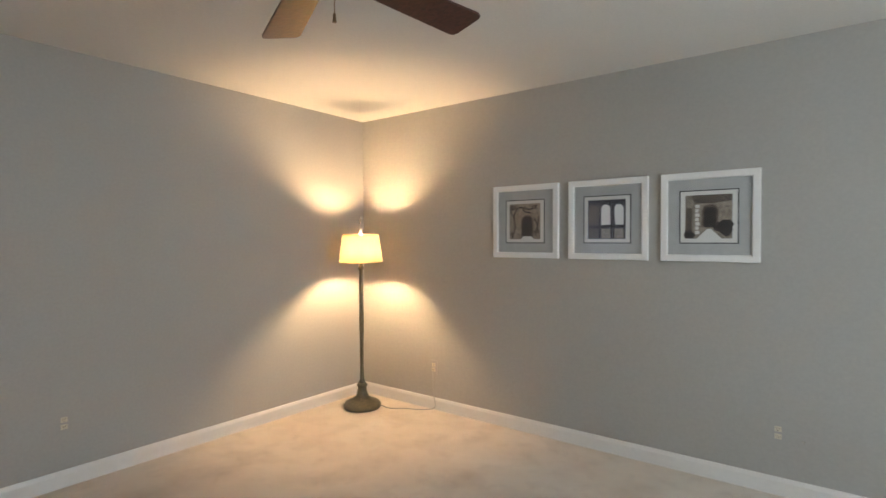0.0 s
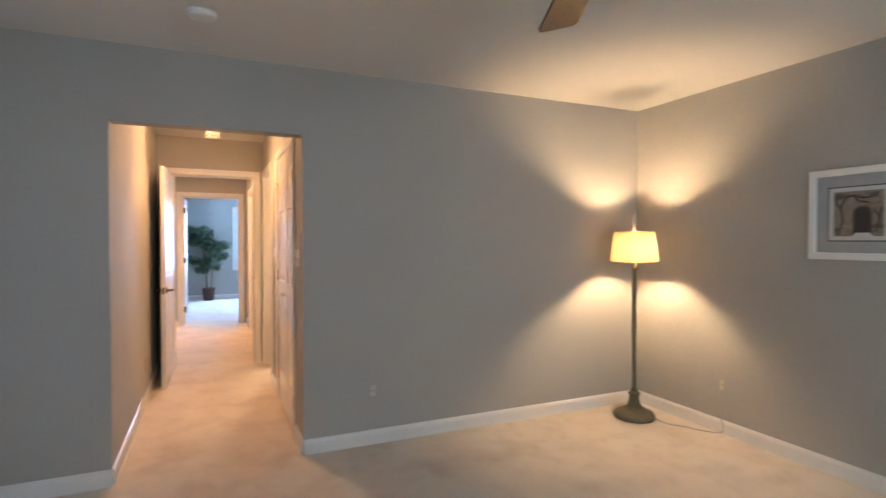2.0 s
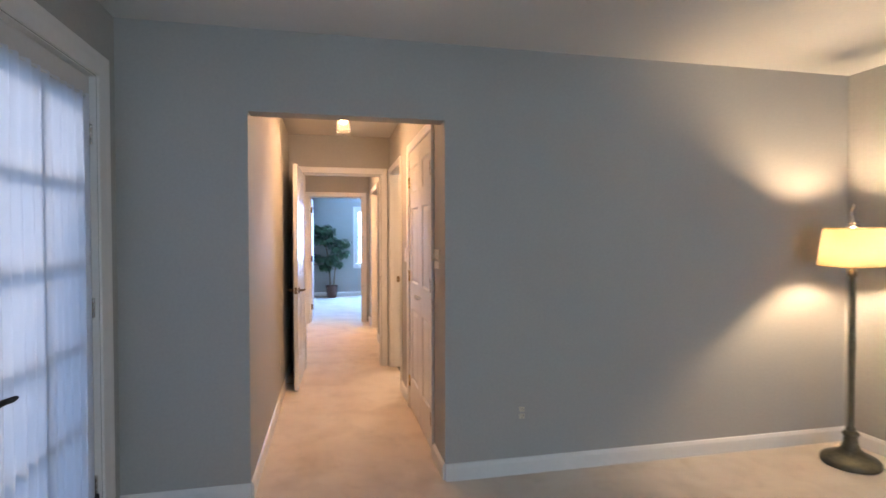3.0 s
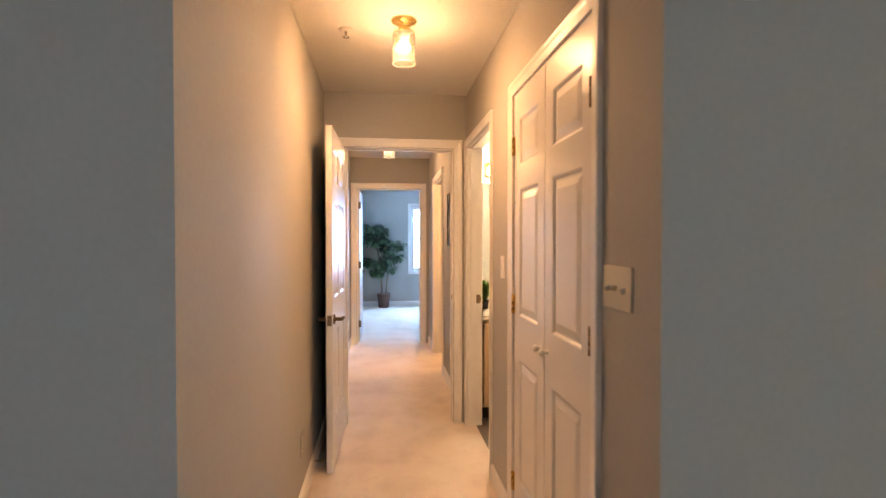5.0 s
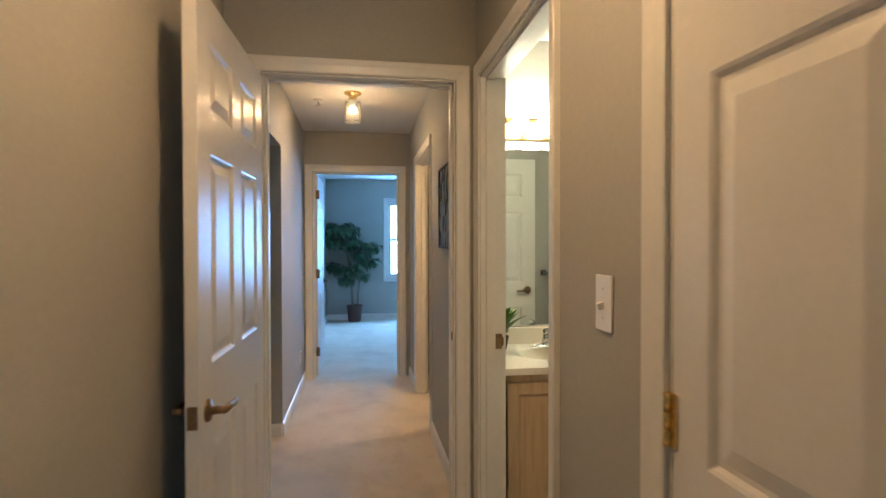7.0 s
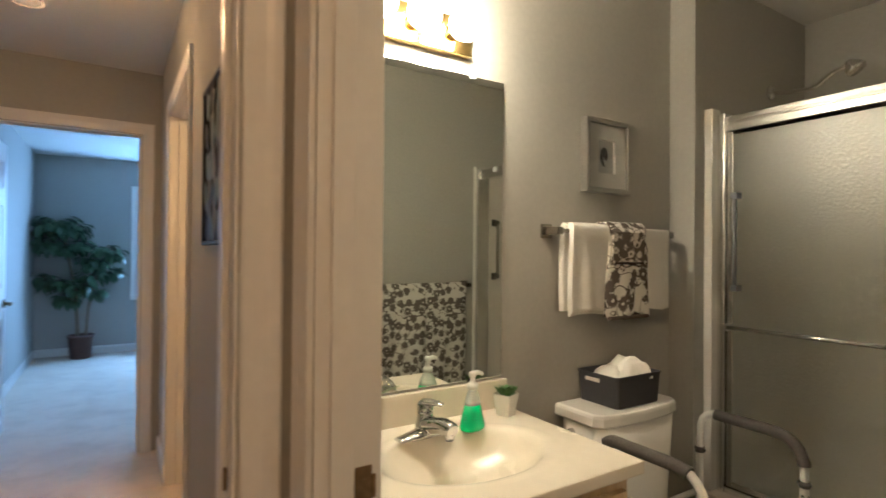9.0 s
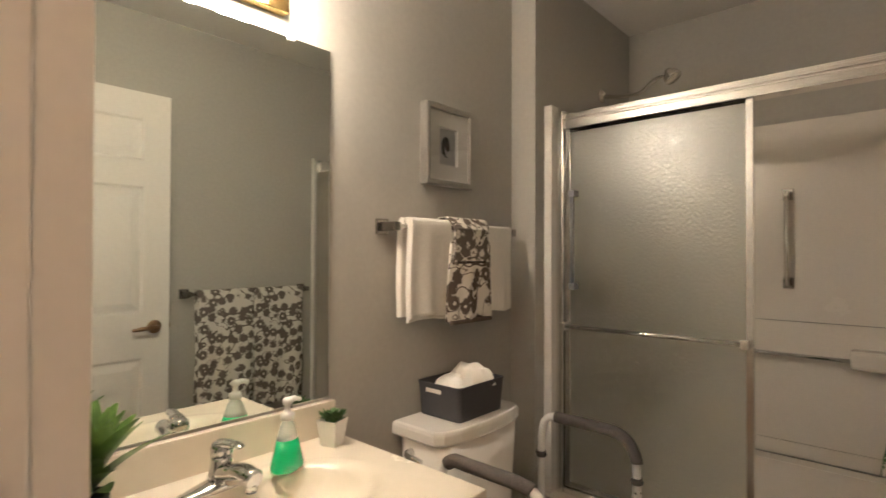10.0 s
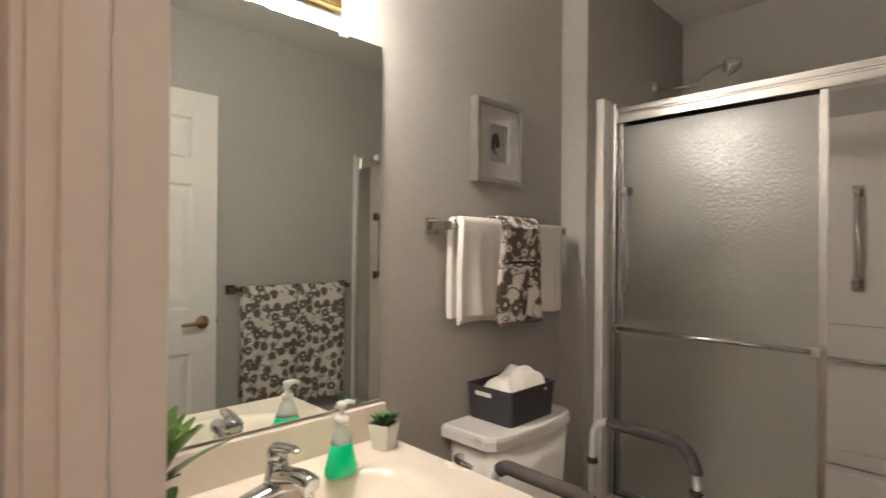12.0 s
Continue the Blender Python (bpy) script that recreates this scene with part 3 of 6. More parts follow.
def window(name, m, w, h, label):
    """A double-hung sash window: local X across, Z up, Y into the room; frame, sashes, muntins, panes, casing and sill."""
    ob = thing(name, m, label, "window", kind="structure")
    part("window_frame", boxes((0, 0.03, -0.10, -0.01, 0, h), (w - 0.03, w, -0.10, -0.01, 0, h), (0.03, w - 0.03, -0.10, -0.01, 0, 0.03), (0.03, w - 0.03, -0.10, -0.01, h - 0.03, h)), M_TRIM, ob)
    for y, z0, z1 in ((-0.045, 0.03, h / 2 + 0.02), (-0.075, h / 2 - 0.02, h - 0.03)):
        bm = boxes((0.03, 0.07, y - 0.015, y + 0.015, z0, z1), (w - 0.07, w - 0.03, y - 0.015, y + 0.015, z0, z1), (0.07, w - 0.07, y - 0.015, y + 0.015, z0, z0 + 0.045), (0.07, w - 0.07, y - 0.015, y + 0.015, z1 - 0.04, z1))
        s = part("sash", bm, M_TRIM, ob)
        p = part("pane", boxes((0.07, w - 0.07, y - 0.002, y + 0.002, z0 + 0.045, z1 - 0.04)), M_GLASS, s)
        p.visible_shadow = False
    casing("window_casing", pose(0, 0, 0), w, h, ob, 0.06, bottom=True)
    part("window_sill", boxes((-0.07, w + 0.07, -0.01, 0.03, -0.012, 0.008), bevel=0.004), M_TRIM, ob)
    return ob


window("window_1", pose(-12.70, 1.455, 0.71, 0, 0, -90), 0.88, 1.345, "white double-hung window with bright daylight outside")
# Unseen window, added as an opening for the bedroom's daylight lamp.
window("window_2", pose(2.4, 0.65, 0.55, 0, 0, 90), 1.3, 1.7, "white double-hung window, unseen, added to let daylight into the bedroom")


def french_door(name, m, w, h, rows, label, curtained=True):
    """A glazed leaf: stiles, rails, muntin bars, panes, a gathered sheer on rods, hinges and a foot bolt."""
    ob = thing(name, m, label, "door", kind="structure")
    st, lo, hi = 0.095, 0.22, 0.13
    part("leaf", boxes((0, st, -0.02, 0.02, 0.01, h), (w - st, w, -0.02, 0.02, 0.01, h), (st, w - st, -0.02, 0.02, 0.01, lo), (st, w - st, -0.02, 0.02, h - hi, h)), M_DOOR, ob)
    gh = (h - hi - lo) / rows
    for c in range(2):
        for r in range(rows):
            x0 = st + c * (w - 2 * st) / 2
            p = part("pane", boxes((x0 + 0.002, x0 + (w - 2 * st) / 2 - 0.002, -0.003, 0.003, lo + r * gh + 0.002, lo + (r + 1) * gh - 0.002)), M_GLASS, ob)
            p.visible_shadow = False
    for r in range(1, rows):
        part("muntin", boxes((st, w - st, -0.014, 0.014, lo + r * gh - 0.012, lo + r * gh + 0.012)), M_DOOR, ob)
    part("muntin", boxes((w / 2 - 0.012, w / 2 + 0.012, -0.0142, 0.0142, lo, h - hi)), M_DOOR, ob)
    if curtained:
        bm = bmesh.new()
        n, rowsv = 150, 10
        grid = []
        for j in range(rowsv + 1):
            v = j / rowsv
            line = []
            for i in range(n + 1):
                u = i / n
                amp = 0.009 + 0.004 * math.sin(7 * u + 2)
                x = st * 0.62 + u * (w - 1.24 * st) + 0.006 * math.sin(23 * u + 3 * v)
                y = 0.036 + amp * math.sin(2 * math.pi * 11 * u + 1.3 * math.sin(5 * u) + 0.5 * math.sin(3 * v))
                line.append(bm.verts.new((x, y, lo - 0.06 + v * (h - hi - lo + 0.10))))
            grid.append(line)
        for a, b in zip(grid, grid[1:]):
            for i in range(n):
                bm.faces.new((a[i], a[i + 1], b[i + 1], b[i])).smooth = True
        part("sheer_curtain", bm, M_SHEER, ob, "gathered white sheer curtain panel")
        for z in (lo - 0.05, h - hi + 0.03):
            part("curtain_rod", tube([(st * 0.5, 0.036, z), (w - st * 0.5, 0.036, z)], 0.005, 8), M_WPLAST, ob)
    for z in (0.25, 1.05, h - 0.25):
        hinge(ob, pose(0.0, 0.02, z), M_NICKEL)
    if curtained:
        lever_handle(ob, w - 0.034, 0.85, 0.04, -1, M_DARK)
    part("foot_bolt", boxes((0.035, 0.06, 0.02, 0.032, 0.16, 0.27), (0.03, 0.065, 0.032, 0.05, 0.2, 0.225), bevel=0.003), M_DARK, ob, "dark metal foot bolt")
    return ob


french_door("door_1", pose(-2.785, -1.085, 0), 0.81, 2.075, 5, "white French door with sheer curtain and divided panes")
french_door("door_2", pose(-9.05, -0.87, 0, 0, 0, -90), 0.50, 2.03, 5, "white glazed living room door leaf with curtain")
french_door("door_3", pose(-9.05, -1.38, 0, 0, 0, -90), 0.51, 2.03, 5, "white glazed living room door leaf, uncurtained", False)


# ---- hall doors ----
def panel_door(name, m, w, h, label, columns=2, handle=None, hinges=True, hinge_mat=None):
    ob = thing(name, m, label, "door", kind="structure")
    leaf = door_leaf(ob, w, h, columns)
    if handle:
        lever_handle(leaf, w - 0.065, handle)
        part("latch_plate", boxes((w, w + 0.002, -0.013, 0.013, handle - 0.03, handle + 0.03)), M_ABRASS, leaf)
        part("latch", boxes((w, w + 0.011, -0.006, 0.006, handle - 0.011, handle + 0.011), bevel=0.003), M_ABRASS, leaf)
    return ob


# open hall door standing along the wall, hinged at the cross wall
d = panel_door("door_4", pose(-5.727, -0.302, 0, 0, 0, -1.4), 0.788, 2.005, "white six-panel hall door standing open along the wall", handle=0.885)
for z in (0.2, 1.0, 1.82):
    hinge(d, pose(0.0, -0.0175, z, 0, 0, 180), M_ABRASS)
# bathroom door, open inwards
d = panel_door("door_5", pose(-4.81, 0.73, 0, 0, 0, 90), 0.79, 2.005, "white six-panel bathroom door standing open", handle=0.94)
# far room door, open inwards
d = panel_door("door_6", pose(-8.85, -0.330, 0, 0, 0, 179.5), 0.80, 2.005, "white six-panel bedroom door standing open", handle=0.90)
for z in (0.25, 1.03, 1.82):
    hp = part("hinge", boxes((-0.002, 0.001, -0.035, 0.0, z - 0.045, z + 0.045)), M_ABRASS, d)
# side room door, open inwards
d = panel_door("door_7", pose(-8.105, 0.725, 0, 0, 0, 90), 0.80, 2.005, "white six-panel door standing open into a side room", handle=0.90)
for z in (0.25, 1.0, 1.8):
    part("hinge", boxes((0.0, 0.03, -0.0225, -0.018, z - 0.045, z + 0.045)), M_BRASS, d)
# closet pair
for nm, m, s in (("door_8", pose(-3.386, 0.618, 0, 0, 0, 180), 1), ("door_9", pose(-4.299, 0.618, 0), -1)):
    d = panel_door(nm, m, 0.452, 2.018, "white three-panel closet door, closed", columns=1)
    leaf = d.children[0]
    k = part("knob", lathe([(0, 0.034), (0.010, 0.033), (0.0155, 0.026), (0.013, 0.018), (0.006, 0.012), (0.007, 0.004), (0.012, 0.0)], 20, pose(0, 0, 0, -90 if s > 0 else 90, 0, 0)), M_WPLAST, leaf, "small white round knob")
    k.location = (0.452 - 0.035, s * 0.0175, 0.925)
    for z in (0.22, 1.06, 1.80):
        hh = hinge(d, pose(-0.003, s * 0.0185, z, 0, 0, 0 if s > 0 else 180), M_BRASS if s < 0 else M_ABRASS)

# strike plates on the jambs
for nm, m in (("strike_plate", pose(-5.79, 0.503, 0.935, 0, 0, -90)), ("strike_plate", pose(-5.646, 0.678, 0.93, 0, 0, 0))):
    bm = boxes((0, 0.0022, -0.014, 0.014, -0.032, 0.032), bevel=0.0008)
    box(bm, 0.0022, 0.0028, -0.007, 0.007, -0.012, 0.012)
    box(bm, 0, 0.006, 0.013, 0.02, -0.018, 0.018, bevel=0.002)
    ob = tagged(part(nm, bm, M_ABRASS), "antique brass strike plate on the door jamb", "strike plate", "strike plates", "structure")
    ob.matrix_world = m


# ---- lamps ----
def floor_lamp(m):
    ob = thing("floor_lamp", m, "bronze floor lamp with a lit tapered linen shade in the corner", "lamp")
    part("base", lathe([(0, 0.0), (0.145, 0.0), (0.150, 0.008), (0.150, 0.03), (0.140, 0.042), (0.115, 0.055), (0.085, 0.068), (0.052, 0.095), (0.040, 0.13), (0.036, 0.165), (0.040, 0.178), (0.046, 0.186), (0.040, 0.196), (0.030, 0.205), (0, 0.205)], 40), M_BRONZE, ob)
    part("pole", lathe([(0, 0.205), (0.024, 0.205), (0.026, 0.215), (0.017, 0.23), (0.0155, 0.3), (0.0155, 0.55), (0.018, 0.68), (0.020, 0.72), (0.018, 0.76), (0.0165, 0.9), (0.0155, 1.08), (0.014, 1.12), (0.021, 1.135), (0.024, 1.15), (0.014, 1.165), (0.010, 1.20), (0, 1.2)], 24), M_BRONZE, ob)
    part("socket", lathe([(0, 1.2), (0.017, 1.2), (0.019, 1.24), (0.014, 1.26), (0, 1.26)], 16), M_BRASS, ob)
    part("bulb", lathe([(0, 1.340), (0.011, 1.338), (0.021, 1.330), (0.026, 1.316), (0.024, 1.302), (0.016, 1.288), (0.012, 1.276), (0, 1.276)], 20), M_BULB, ob)
    part("bulb_stem", lathe([(0, 1.2755), (0.012, 1.2755), (0.0125, 1.262), (0, 1.262)], 14), M_WPLAST, ob)
    sh = bmesh.new()
    rings = []
    for r, z in ((0.170, 1.192), (0.1755, 1.195), (0.145, 1.417), (0.1485, 1.42), (0.1465, 1.42), (0.1735, 1.192), (0.170, 1.192)):
        rings.append([sh.verts.new((r * math.cos(2 * math.pi * i / 56), r * math.sin(2 * math.pi * i / 56), z)) for i in range(56)])
    for a, b in list(zip(rings, rings[1:]))[1:3]:
        for i in range(56):
            sh.faces.new((a[i], a[(i + 1) % 56], b[(i + 1) % 56], b[i])).smooth = True
    shade = part("shade", sh, M_SHADE, ob, "tapered cream linen drum shade, lit")
    for r, z in ((0.1755, 1.196), (0.145, 1.416)):
        part("shade_ring", tube([(r * math.cos(2 * math.pi * i / 48), r * math.sin(2 * math.pi * i / 48), z) for i in range(49)], 0.0022, 6), M_BRASS, shade)
    # Two unseen rings, added inside the shade only to narrow its light cones.
    part("top_ring", lathe([(0.113, 1.4135), (0.1445, 1.4135), (0.1445, 1.4155), (0.113, 1.4155), (0.113, 1.4135)], 48), M_WPLAST, shade, "unseen flat ring added to narrow the lamp's light cone")
    part("bottom_ring", lathe([(0.134, 1.1965), (0.1725, 1.1965), (0.1725, 1.1985), (0.134, 1.1985), (0.134, 1.1965)], 48), M_WPLAST, shade, "unseen flat ring added to narrow the lamp's light cone")
    bm = bmesh.new()
    for k in range(3):
        a = 2 * math.pi * k / 3 + 0.5
        tube([(0, 0, 1.405), (0.145 * math.cos(a), 0.145 * math.sin(a), 1.416)], 0.002, 6, bm)
    part("spider", bm, M_BRASS, shade)
    bm = tube(smooth_path([(0.014, 0, 1.235), (0.05, 0, 1.27), (0.055, 0, 1.33), (0.03, 0, 1.385), (0, 0, 1.403)], 5), 0.002, 6)
    tube(smooth_path([(-0.014, 0, 1.235), (-0.05, 0, 1.27), (-0.055, 0, 1.33), (-0.03, 0, 1.385), (0, 0, 1.403)], 5), 0.002, 6, bm)
    part("harp", bm, M_BRASS, ob)
    fb = lathe([(0, 1.400), (0.012, 1.400), (0.012, 1.418), (0.024, 1.422), (0.027, 1.428), (0.024, 1.434), (0.014, 1.438), (0.020, 1.442), (0.022, 1.448), (0.018, 1.455), (0.009, 1.460), (0.007, 1.475), (0, 1.478)], 20)
    tube(smooth_path([(0, 0, 1.47), (-0.010, 0, 1.492), (-0.009, 0, 1.522), (0.004, 0, 1.545), (-0.003, 0, 1.566)], 5), [0.008] * 10 + [0.010] * 5 + [0.008, 0.007, 0.006, 0.005, 0.004, 0.002], 8, fb)
    part("finial", fb, M_NICKEL, ob, "polished scrolled metal finial")
    return ob


LAMP = (-2.69, 3.023)
floor_lamp(pose(*LAMP, 0, 1.6, 1.2, 0))
cord = tube(smooth_path([(LAMP[0] + 0.10, LAMP[1] + 0.11, 0.006), (LAMP[0] + 0.22, LAMP[1] + 0.10, 0.006), (LAMP[0] + 0.32, LAMP[1] + 0.17, 0.006), (LAMP[0] + 0.43, LAMP[1] + 0.22, 0.006), (-2.17, 3.325, 0.02), (-2.185, 3.32, 0.15), (-2.19, 3.322, 0.30)], 8), 0.0035, 8)
tagged(part("lamp_cord", cord, M_WALL), "thin pale lamp cord along the baseboard to the outlet", "cord")


def hall_light(m, glow):
    """A flush brass canopy with a clear ribbed glass jar held by four pins, a lit bulb inside."""
    ob = thing("ceiling_light", m, "brass ceiling light with a lit clear glass jar", "ceiling light", "hall ceiling lights")
    part("canopy", lathe([(0, 0.0), (0.062, 0.0), (0.064, -0.006), (0.060, -0.012), (0.045, -0.02), (0.030, -0.03), (0.026, -0.045), (0.03, -0.052), (0.03, -0.06), (0, -0.06)], 32), M_BRASS, ob)
    n = 24
    bm = bmesh.new()
    rings = []
    for r, z in ((0.052, -0.062), (0.054, -0.07), (0.055, -0.15), (0.054, -0.205), (0.056, -0.212), (0.053, -0.212), (0.051, -0.205), (0.052, -0.15), (0.051, -0.07)):
        rings.append([bm.verts.new(((r + 0.0012 * (k % 2)) * math.cos(2 * math.pi * k / n), (r + 0.0012 * (k % 2)) * math.sin(2 * math.pi * k / n), z)) for k in range(n)])
    for a, b in zip(rings, rings[1:]):
        for k in range(n):
            bm.faces.new((a[k], a[(k + 1) % n], b[(k + 1) % n], b[k])).smooth = True
    bmesh.ops.recalc_face_normals(bm, faces=bm.faces)
    j = part("glass_jar", bm, M_JAR, ob, "clear ribbed glass jar")
    j.visible_shadow = False
    part("bulb", lathe([(0, -0.146), (0.014, -0.1455), (0.025, -0.143), (0.032, -0.139), (0.0315, -0.134), (0, -0.134)], 20), glow, ob)
    part("bulb_neck", lathe([(0, -0.1335), (0.0315, -0.1335), (0.029, -0.122), (0.020, -0.106), (0.012, -0.102), (0, -0.102)], 20), M_NECK, ob, "glowing glass neck of the bulb")
    part("socket", lathe([(0, -0.06), (0.026, -0.06), (0.026, -0.075), (0.020, -0.096), (0.009, -0.101), (0, -0.101)], 16), M_WPLAST, ob)
    for k in range(4):
        a = math.pi / 4 + k * math.pi / 2
        c, s = math.cos(a), math.sin(a)
        part("pin", tube([(0.026 * c, 0.026 * s, -0.055), (0.062 * c, 0.062 * s, -0.075), (0.062 * c, 0.062 * s, -0.19), (0.05 * c, 0.05 * s, -0.192)], 0.0014, 6), M_BRASS, ob)
    return ob


hall_light(pose(-4.455, 0.088, CE), M_HALLB)
hl = hall_light(pose(-7.37, 0.056, CE, 0, 0, 20), M_HALLB2)
hall_light(pose(-7.45, 1.45, CE, 0, 0, 50), M_HALLB3)


def sprinkler(m):
    ob = thing("sprinkler_head", m, "small white ceiling sprinkler head", "sprinkler", "sprinkler heads")
    part("escutcheon", lathe([(0, 0), (0.036, 0), (0.034, -0.006), (0.012, -0.012), (0, -0.012)], 20), M_CEIL, ob)
    part("deflector", lathe([(0, -0.012), (0.007, -0.012), (0.006, -0.035), (0.018, -0.037), (0.018, -0.040), (0, -0.040)], 14), M_NICKEL, ob)
    return ob


sp = sprinkler(pose(-4.60, -0.20, CE))
copy_thing(sp, pose(-7.60, -0.205, CE))


def smoke_detector(m):
    ob = thing("smoke_detector", m, "round white smoke detector on the ceiling", "smoke detector")
    part("base", lathe([(0, 0), (0.068, 0), (0.068, -0.012), (0, -0.012)], 32), M_WPLAST, ob)
    part("cover", lathe([(0.060, -0.012), (0.064, -0.014), (0.060, -0.022), (0.045, -0.027), (0.02, -0.028), (0, -0.028)], 32), M_WPLAST, ob)
    return ob


smoke_detector(pose(-2.40, 0.043, CE))


def vanity_light(m):
    """A mirrored brass bar with three lit globe bulbs: local X along the bar, Y out of the wall."""
    ob = thing("vanity_light", m, "brass bathroom light bar with three lit globe bulbs", "wall light")
    part("bar", boxes((-0.212, 0.212, 0, 0.028, -0.056, 0.056), bevel=0.004), M_BRASS, ob)
    for x in (-0.135, 0.0, 0.135):
        part("socket", lathe([(0, 0.052), (0.017, 0.052), (0.02, 0.04), (0.024, 0.03), (0.024, 0.028), (0, 0.028)], 18, pose(x, 0, 0, -90, 0, 0)), M_BRASS, ob)
        part("bulb", lathe([(0.014, 0.05), (0.018, 0.06)] + [(0.047 * math.sin(a), 0.104 - 0.047 * math.cos(a)) for a in [0.45 + 0.27 * k for k in range(10)]] + [(0, 0.151)], 28, pose(x, 0, 0, -90, 0, 0)), M_GLOBE, ob, "lit white globe bulb")
    return ob


vanity_light(pose(-6.228, 1.057, 1.947, 0, 0, -90))


def ceiling_fan(m):
    """Five dark blades on a hub with a downrod; local origin at the ceiling."""
    ob = thing("ceiling_fan", m, "ceiling fan with dark mahogany blades and a pull chain", "ceiling fan")
    part("canopy", lathe([(0, 0), (0.065, 0), (0.068, -0.01), (0.045, -0.045), (0.016, -0.055), (0, -0.055)], 28), M_ABRASS, ob)
    part("downrod", tube([(0, 0, -0.05), (0, 0, -0.19)], 0.012, 14), M_ABRASS, ob)
    part("motor", lathe([(0, -0.17), (0.03, -0.17), (0.085, -0.185), (0.105, -0.21), (0.105, -0.255), (0.08, -0.29), (0.05, -0.31), (0.045, -0.36), (0.03, -0.375), (0, -0.378)], 36), M_ABRASS, ob)
    for k in range(5):
        a = 155 - 72 * k
        bl = bmesh.new()
        r0, r1, w0, w1, c = 0.17, 0.60, 0.055, 0.071, 0.022
        out = [(r0, -w0), (r1 - c, -w1), (r1 - 0.006, -w1 + 0.006), (r1, -w1 + c), (r1, w1 - c), (r1 - 0.006, w1 - 0.006), (r1 - c, w1), (r0, w0)]
        top = [bl.verts.new((x, y, 0.004)) for x, y in out]
        bot = [bl.verts.new((x, y, -0.004)) for x, y in out]
        bl.faces.new(top), bl.faces.new(bot[::-1])
        for i in range(len(out)):
            bl.faces.new((top[i], bot[i], bot[(i + 1) % 8], top[(i + 1) % 8]))
        b = part("blade", bl, M_FAN, ob)
        b.matrix_local = pose(0, 0, -0.30, 0, 0, a) @ pose(0, 0, 0, -12, 0, 0)
        iron = part("blade_iron", boxes((0.07, 0.25, -0.018, 0.018, 0.004, 0.010), (0.2, 0.25, -0.045, 0.045, 0.004, 0.009), bevel=0.002), M_ABRASS, b)
    ch = bmesh.new()
    for i in range(14):
        bmesh.ops.create_icosphere(ch, subdivisions=1, radius=0.0026, matrix=pose(0.03, 0.02, -0.36 - 0.006 * i))
    bmesh.ops.create_cone(ch, cap_ends=True, segments=10, radius1=0.006, radius2=0.003, depth=0.025, matrix=pose(0.03, 0.02, -0.455))
    part("pull_chain", ch, M_ABRASS, ob)
    return ob


ceiling_fan(pose(-0.711, 0.986, CE))


# ---- bedroom: pictures and outlets ----
def flat(pts, y, m=None):
    """A thin flat piece, its outline in X and Z, facing -Y."""
    bm = bmesh.new()
    a = [bm.verts.new((x, y, z)) for x, z in pts]
    b = [bm.verts.new((x, y + 0.0006, z)) for x, z in pts]
    bm.faces.new(a), bm.faces.new(b[::-1])
    for i in range(len(pts)):
        bm.faces.new((a[i], b[i], b[(i + 1) % len(pts)], a[(i + 1) % len(pts)]))
    bmesh.ops.recalc_face_normals(bm, faces=bm.faces)
    return bm


def rect(x0, x1, z0, z1):
    return [(x0, z0), (x1, z0), (x1, z1), (x0, z1)]


def arch(cx, w, z0, z1, n=9):
    """A round-headed outline."""
    r = w / 2
    return [(cx - r, z0), (cx + r, z0)] + [(cx + r * math.cos(math.pi * k / n), z1 - r + r * math.sin(math.pi * k / n)) for k in range(n + 1)]


def blot(cx, cz, r, seed, n=14, squash=1.0):
    rnd = random.Random(seed)
    return [(cx + r * rnd.uniform(0.6, 1.1) * math.cos(2 * math.pi * k / n), cz + squash * r * rnd.uniform(0.6, 1.1) * math.sin(2 * math.pi * k / n)) for k in range(n)]


def frame_bm(w, h, bar, y0, y1, lip=0.006):
    """A mitred picture frame of a stepped moulding round (0, 0, 0), front at y0, back at y1."""
    prof = [(0.0, y1), (0.0, y0 + 0.003), (0.003, y0), (bar - lip, y0), (bar, y0 + 0.004), (bar, y1)]
    bm = bmesh.new()
    rings = []
    for u, y in prof:
        rings.append([bm.verts.new(p) for p in ((-w / 2 + u, y, -h / 2 + u), (w / 2 - u, y, -h / 2 + u), (w / 2 - u, y, h / 2 - u), (-w / 2 + u, y, h / 2 - u))])
    rings.append(rings[0])
    for a, b in zip(rings, rings[1:]):
        for i in range(4):
            bm.faces.new((a[i], a[(i + 1) % 4], b[(i + 1) % 4], b[i]))
    bmesh.ops.recalc_face_normals(bm, faces=bm.faces)
    return bm


